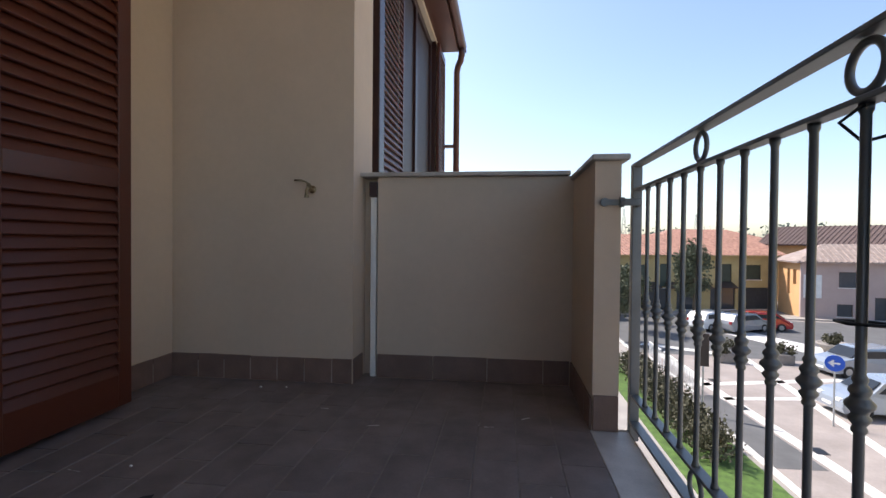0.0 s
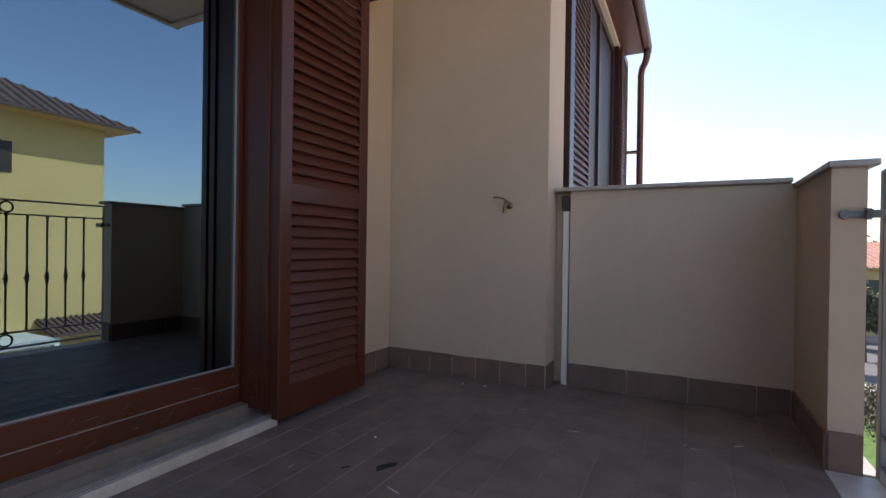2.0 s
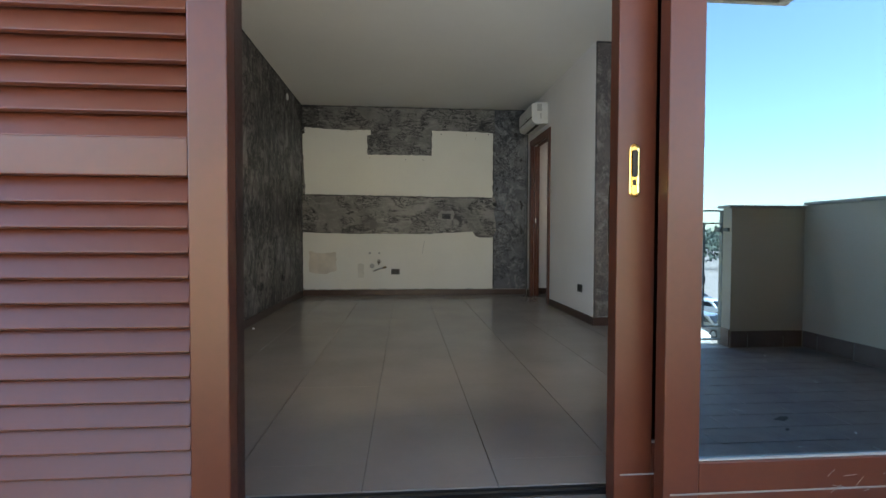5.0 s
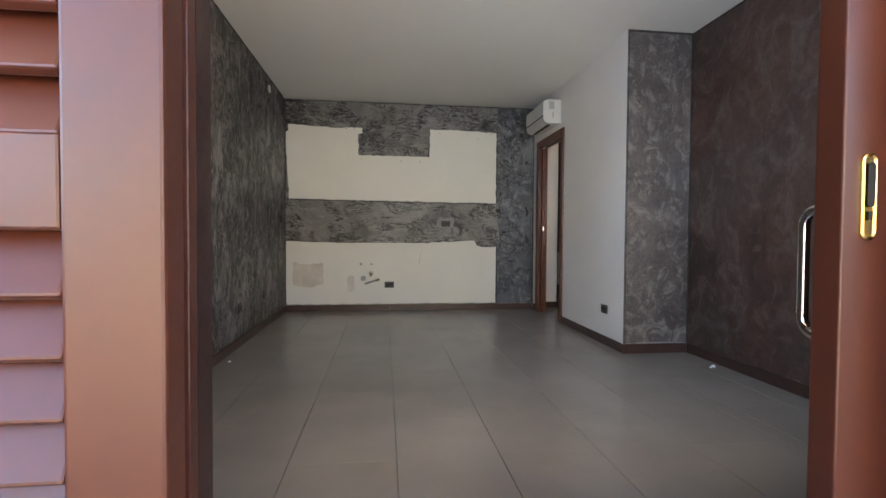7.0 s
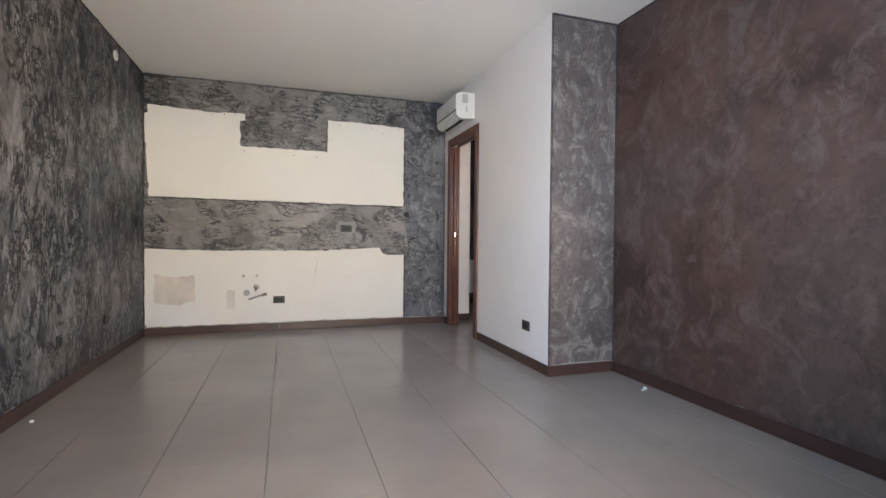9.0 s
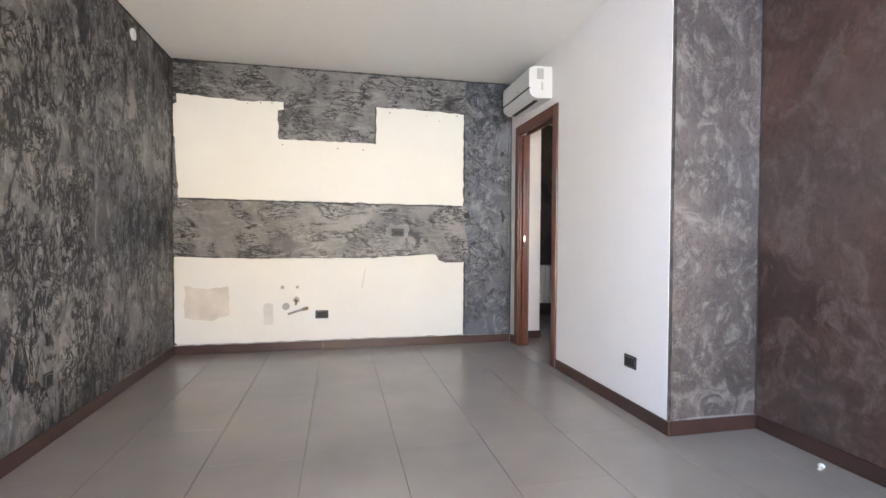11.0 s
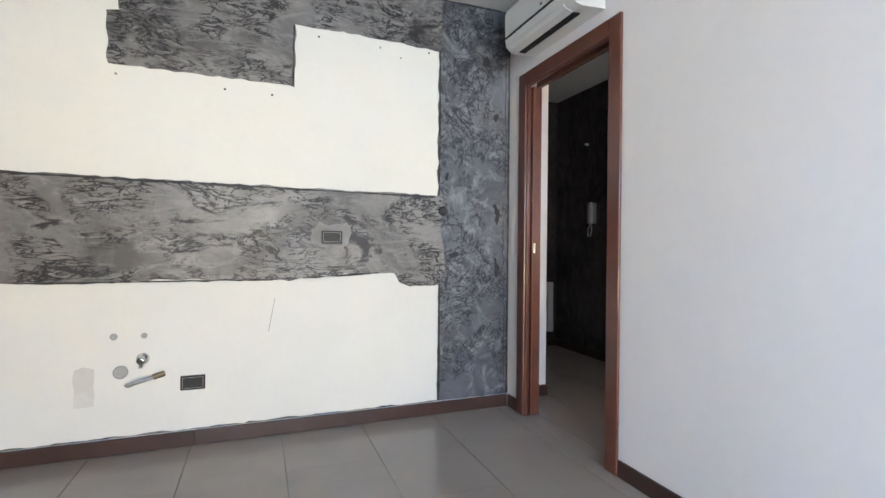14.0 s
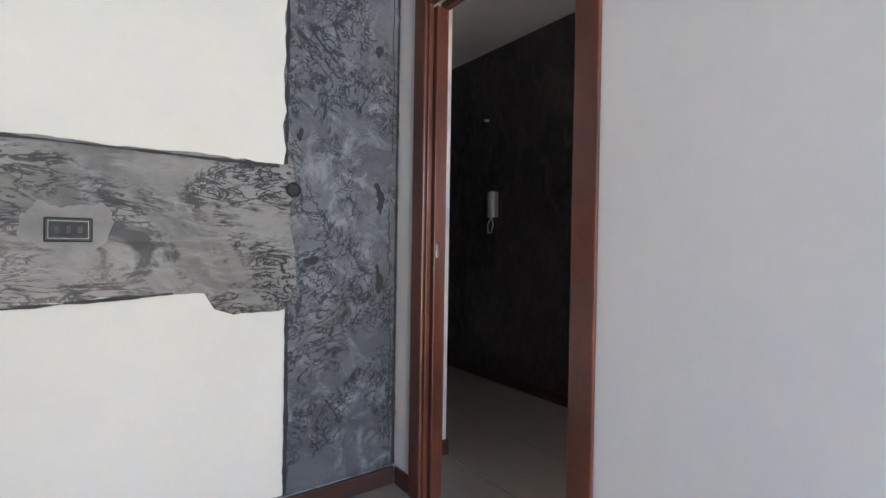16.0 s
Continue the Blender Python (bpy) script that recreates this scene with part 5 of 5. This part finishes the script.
tagged(part("far_trees", far, M["leaf_haze"]), "line of trees on the horizon, haze mixed into its green", "trees", kind="stuff")
structure("backdrop_hill", boxes([(230, 240, -600, 300, ZG, 2.5)]), M["leaf_haze"], "low wooded rise on the horizon")


def planter(x, y, rnd, seed):
    rng = random.Random(seed)
    root = tagged(empty("planter", (x, y, ZG)), "round concrete planter with a leafy shrub" if rnd else "low concrete trough planter with a small shrub", "planter")
    if rnd:
        part("bowl", lathe(bmesh.new(), [(0.5, 0), (0.75, 0.35), (0.95, 0.5), (0.95, 0.58), (0.85, 0.58), (0.8, 0.5)], seg=20), M["planter"], root)
    else:
        part("trough", boxes([(-0.4, 0.4, -0.5, 0.5, 0, 0.55)], bevel=0.04), M["planter"], root)
    bm = bmesh.new()
    for k in range(5):
        leaf_cloud(bm, (rng.uniform(-0.3, 0.3), rng.uniform(-0.35, 0.35), rng.uniform(0.7, 1.2)), (0.35, 0.35, 0.4), 120, 0.16, rng)
    part("shrub", bm, M["leaf"], root)


planter(28.6, -12.0, False, 1)
planter(28.7, -15.1, False, 2)
planter(32.2, -20.0, True, 3)


# ---- cars and signs ----
def car(x, y, rz, paint, label, L=4.2, W=1.72, Hc=1.46, z=0.0):
    root = tagged(empty("car", (x, y, ZG + z), rz), label, "car")
    h = L / 2
    prof = [(-h, 0.35), (-h + 0.02, 0.72), (-h + 0.12, 0.95), (-h + 0.45, Hc * 0.95), (-h + 1.0, Hc), (0.25, Hc), (0.62, Hc * 0.97), (1.15, 0.98), (h - 0.35, 0.86), (h - 0.05, 0.68), (h, 0.42), (h - 0.08, 0.22), (-h + 0.1, 0.22)]
    bm = bmesh.new()
    prism(bm, prof, "y", -W / 2, W / 2)
    for v in bm.verts:
        if v.co.z > 0.95:
            v.co.y *= 1 - 0.32 * (v.co.z - 0.95)
    bmesh.ops.bevel(bm, geom=list(bm.edges), offset=0.05, segments=2, affect="EDGES", profile=0.6)
    part("body", bm, M[paint], root)
    for s in (-1, 1):
        bm = bmesh.new()
        y0 = s * (W / 2 - 0.075)
        prism(bm, [(-h + 0.55, 0.98), (-h + 0.62, Hc * 0.90), (0.22, Hc * 0.92), (0.50, Hc * 0.90), (0.98, 0.99)], "y", y0 - 0.02 * s, y0 + 0.055 * s)
        part("side_window", bm, M["car_glass"], root)
        for wx in (-h + 0.78, h - 0.82):
            w = part("wheel", rod(bmesh.new(), (wx, s * (W / 2 - 0.19), 0.31), (wx, s * (W / 2 + 0.01), 0.31), 0.31, 0.31, 20), M["tyre"], root)
            part("rim", rod(bmesh.new(), (wx, s * (W / 2), 0.31), (wx, s * (W / 2 + 0.022), 0.31), 0.19, 0.17, 14), M["galv"], w)
        part("headlight", boxes([(h - 0.28, h - 0.02, s * (W / 2 - 0.32) - 0.13, s * (W / 2 - 0.32) + 0.13, 0.62, 0.75)], bevel=0.03), M["white_plastic"], root)
        part("tail_light", boxes([(-h - 0.012, -h + 0.12, s * (W / 2 - 0.2) - 0.1, s * (W / 2 - 0.2) + 0.1, 0.72, 0.95)], bevel=0.02), M["car_red"], root)
    bm = bmesh.new()
    bm.faces.new([bm.verts.new(p) for p in ((0.66, -0.62, Hc * 0.96), (0.66, 0.62, Hc * 0.96), (1.17, 0.72, 1.00), (1.17, -0.72, 1.00))])
    ext = bmesh.ops.extrude_face_region(bm, geom=list(bm.faces))
    bmesh.ops.translate(bm, verts=[g for g in ext["geom"] if isinstance(g, bmesh.types.BMVert)], vec=(0.03, 0, 0.035))
    part("windscreen", bm, M["car_glass"], root)
    part("number_plate", boxes([(h - 0.01, h + 0.012, -0.26, 0.26, 0.38, 0.49)]), M["white_plastic"], root)
    return root


car(39.6, -15.9, -60, "car_white", "white parked hatchback on the square")
car(38.9, -17.7, -62, "car_grey", "grey parked car beside a white one")
car(40.0, -19.8, -95, "car_red", "red parked hatchback with dark windows", L=3.5, W=1.6, Hc=1.4)
car(27.0, -18.0, 100, "car_blue", "silver-blue saloon driving round the square", L=4.5)
car(20.6, -14.6, 92, "car_blue", "silver-blue estate car by the traffic island", L=4.4)
for i, (x, y) in enumerate(((12.5, -33.0), (15.5, -33.5), (18.6, -34), (22, -34.5), (25.4, -35), (13.5, -40), (17, -40.5), (20.5, -41), (24.5, -41.5), (28.0, -42))):
    car(x, y, 70 + 7 * (i % 3), ("car_white", "car_grey", "car_white", "car_blue")[i % 4], "parked car in the sunlit car park beside the yellow house")


car(14.4, -25.6, 85, "car_bright_blue", "bright blue parked car beside the yellow house", L=4.0)
car(17.0, -26.3, 80, "car_white", "white parked car beside the yellow house")
car(20.4, -28.0, 78, "car_grey", "grey parked car beside the yellow house")


def sign_post(x, y, h):
    root = tagged(empty("road_sign", (x, y, ZG), 0), "round blue road sign with a white arrow on a grey pole", "road sign")
    part("pole", rod(bmesh.new(), (0, 0, 0), (0, 0, h + 0.3), 0.03), M["galv"], root)
    face = part("disc", rod(bmesh.new(), (-0.035, 0.0, h), (-0.050, 0.0, h), 0.30, 0.30, 28), M["sign_blue"], root)
    bm = boxes([(-0.056, -0.051, -0.16, 0.16, h - 0.03, h + 0.03)])
    prism(bm, [(0.05, h + 0.13), (0.20, h), (0.05, h - 0.13), (0.0, h - 0.09), (0.08, h), (0.0, h + 0.09)], "x", -0.056, -0.051)
    part("arrow", bm, M["white_paint"], face, "white arrow")
    root.matrix_basis = pose(x, y, ZG, 0, 0, -32)


sign_post(18.9, -11.65, 2.35)
sg = tagged(empty("street_panel", (19.5, -7.3, ZG), -20), "dark street notice panel on a thin pole", "sign")
part("pole", rod(bmesh.new(), (0, 0, 0), (0, 0, 3.2), 0.035), M["galv"], sg)
part("panel", boxes([(-0.04, 0.04, -0.2, 0.2, 1.9, 3.2)], bevel=0.02), M["shutter_dark"], sg)
fence = tagged(empty("fence", (0, 0, 0)), "low white metal railing beside the lawn", "fence")
for x0 in (21.5, 24.0, 26.5):
    part("rail", rod(bmesh.new(), (x0, -7.9, ZG + 1.0), (x0 + 2.0, -7.9, ZG + 1.0), 0.03), M["white_paint"], fence)
    part("rail", rod(bmesh.new(), (x0, -7.9, ZG + 0.15), (x0 + 2.0, -7.9, ZG + 0.15), 0.025), M["white_paint"], fence)
    for k in range(11):
        part("post", rod(bmesh.new(), (x0 + 0.2 * k, -7.9, ZG), (x0 + 0.2 * k, -7.9, ZG + 1.0), 0.018), M["white_paint"], fence)
for x, y, h in ((220, -52, 22), (230, -86, 20)):
    mast = tagged(empty("lattice_mast", (x, y, ZG)), "thin lattice mast on the horizon", "mast")
    bm = bmesh.new()
    for s, t in ((-1, -1), (1, -1), (1, 1), (-1, 1)):
        rod(bm, (s * 1.6, t * 1.6, 0), (s * 0.2, t * 0.2, h), 0.12, 0.06, 5)
    for k in range(10):
        w0, w1 = 1.6 - 0.14 * k, 1.6 - 0.14 * (k + 1)
        rod(bm, (-w0, -w0, h * k / 10), (w1, w1, h * (k + 1) / 10), 0.06, 0.06, 4)
        rod(bm, (w0, -w0, h * k / 10), (-w1, w1, h * (k + 1) / 10), 0.06, 0.06, 4)
    part("lattice", bm, M["galv"], mast)
for i, (x, y) in enumerate(((43.5, -16.0), (44.2, -18.5), (45.0, -21.0), (45.6, -23.2))):
    a = tagged(empty("shop_awning", (x, y, ZG), -76.5), "dark shop awning over a shop window", "awning", "shop awnings")
    bm = bmesh.new()
    prism(bm, [(0, 2.9), (0, 2.82), (-1.0, 2.3), (-1.0, 2.38)], "x", -0.9, 0.9)
    part("canvas", bm, M["shutter_dark"], a)
    part("bracket", rod(bmesh.new(), (-0.85, 0, 2.4), (-0.85, -0.95, 2.32), 0.02), M["galv"], a)
    a.matrix_basis = pose(50.05 + (i - 1.5) * 0.62, -17.6 - (i - 1.5) * 2.6, ZG, 0, 0, -76.5)


# ---- tiles, piece by piece ----
def tiles(parent, name, mat, cells, gap, thick, bevel=0.0015, gap_y=None):
    """Tiles as objects of their own; cells are (x0, x1, y0, y1, ztop), alike sizes share a mesh."""
    made = {}
    for x0, x1, y0, y1, zt in cells:
        w, d = round(x1 - x0 - gap, 4), round(y1 - y0 - (gap if gap_y is None else gap_y), 4)
        if w < 0.01 or d < 0.01:
            continue
        if (w, d) not in made:
            bm = box(bmesh.new(), -w / 2, w / 2, -d / 2, d / 2, -thick, 0)
            top = [e for e in bm.edges if all(v.co.z > -0.001 for v in e.verts)]
            bmesh.ops.bevel(bm, geom=top, offset=bevel, segments=1, affect="EDGES")
            me = bpy.data.meshes.new(name)
            bm.to_mesh(me)
            bm.free()
            me.materials.append(mat)
            made[(w, d)] = me
        o = new(name, made[(w, d)])
        o.parent = parent
        o.location = ((x0 + x1) / 2, (y0 + y1) / 2, zt)


rng = random.Random(5)
floor_out = tagged(empty("floor_balcony", (0, 0, 0)), "brown-grey klinker tiles of the balcony in running bond", kind="structure")
cells = []
rows = 15
for r in range(rows):
    y0 = 0.15 + 0.16 * r
    y1 = min(y0 + 0.16, 2.498)
    off = 0.16 * (r % 2)
    for k in range(-1, 19):
        x0 = -3.4 + off + 0.32 * k
        x1 = x0 + 0.32
        lim = 2.398 if y0 < 1.37 else 2.238
        if y1 > LIP:
            for a, b in ((-3.4, -1.62), (1.061, lim)):
                c0, c1 = max(x0, a), min(x1, b)
                if c1 - c0 > 0.03:
                    cells.append((c0, c1, y0, y1, ZB + rng.uniform(-0.0006, 0.0006)))
            c0, c1 = max(x0, -1.62), min(x1, 1.061)
            if c1 - c0 > 0.03 and y0 < LIP - 0.015:
                cells.append((c0, c1, y0, LIP, ZB))
            continue
        c0, c1 = max(x0, -3.4), min(x1, lim)
        if c1 - c0 > 0.03:
            cells.append((c0, c1, y0, y1, ZB + rng.uniform(-0.0006, 0.0006)))
tiles(floor_out, "tile", M["klinker"], cells, 0.005, 0.011, 0.002)

sk = tagged(empty("skirting_balcony", (0, 0, 0)), "brown klinker skirting tiles along the balcony walls", kind="structure")


def skirt_tiles(axis, u0, u1, face, side, step, h0=ZB, h1=0.05, first=None):
    u = u0 if first is None else first
    cuts = [u0]
    while u < u1 - 0.03:
        if u > u0 + 0.03:
            cuts.append(u)
        u += step
    cuts.append(u1)
    for a, b in zip(cuts, cuts[1:]):
        f = sorted((face + side * 0.001, face + side * (0.010 + rng.uniform(0, 0.0015))))
        it = (a + 0.002, b - 0.002, f[0], f[1], h0 + 0.002, h1 + rng.uniform(-0.002, 0.002))
        if axis == "y":
            it = (it[2], it[3], it[0], it[1], it[4], it[5])
        bm = boxes([it])
        bmesh.ops.bevel(bm, geom=list(bm.edges), offset=0.0015, segments=1, affect="EDGES")
        part("skirting_tile", bm, M["klinker_skirt"], sk)
        if a > u0 and rng.random() < 0.75:
            j = (a - 0.0018, a + 0.0018, f[0], f[0] + 0.0105 if side > 0 else f[1], h0 + 0.004, h1 - rng.uniform(0.004, 0.05))
            if side < 0:
                j = (j[0], j[1], f[1] - 0.0098, f[1], j[4], j[5])
            if axis == "y":
                j = (j[2], j[3], j[0], j[1], j[4], j[5])
            part("joint", boxes([j]), M["grouting"], sk, "pale grout joint")


skirt_tiles("y", 1.382, 2.498, 2.24, -1, 0.165, first=1.50)
skirt_tiles("x", 2.24, 2.41, 1.38, -1, 0.3)
skirt_tiles("y", 0.152, 1.280, 2.40, -1, 0.32, first=0.30)
skirt_tiles("x", 1.75, 2.388, 0.14, 1, 0.32, first=1.9)
skirt_tiles("y", 0.03, 0.14, 1.75, -1, 0.3, h1=0.066)
skirt_tiles("x", 1.11, 2.228, 2.50, -1, 0.32)
skirt_tiles("x", -3.4, -1.61, 2.50, -1, 0.32)
skirt_tiles("y", 0.0, 2.49, -3.402, 1, 0.32)

floor_in = tagged(empty("floor", (0, 0, 0)), "satin grey-beige porcelain floor tiles with thin dark joints", kind="structure")
cells = []
T = 0.455


def add(a0, a1, b0, b1):
    if a1 - a0 > 0.015 and b1 - b0 > 0.015:
        cells.append((a0, a1, b0, b1, rng.uniform(-0.0002, 0.0002)))


for i in range(-3, 12):
    x0 = -1.115 + T * i
    for j in range(-1, 10):
        y0 = 2.52 + 2 * T * j - (T if i % 2 else 0)
        x1, y1 = x0 + T, y0 + 2 * T
        add(max(x0, -2.408), min(x1, 0.799), max(y0, 2.781), min(y1, 8.028))
        add(max(x0, 0.799), min(x1, 1.362), max(y0, 2.781), min(y1, 5.574))
        add(max(x0, 0.799), min(x1, 0.893), max(y0, 7.022), min(y1, 7.808))
        add(max(x0, 0.893), min(x1, 2.269), max(y0, 5.901), min(y1, 8.198))
        add(max(x0, 1.167), min(x1, 2.269), max(y0, 8.198), min(y1, 9.599))
tiles(floor_in, "tile", M["porcelain"], cells, 0.0030, 0.007, 0.0005, 0.0009)
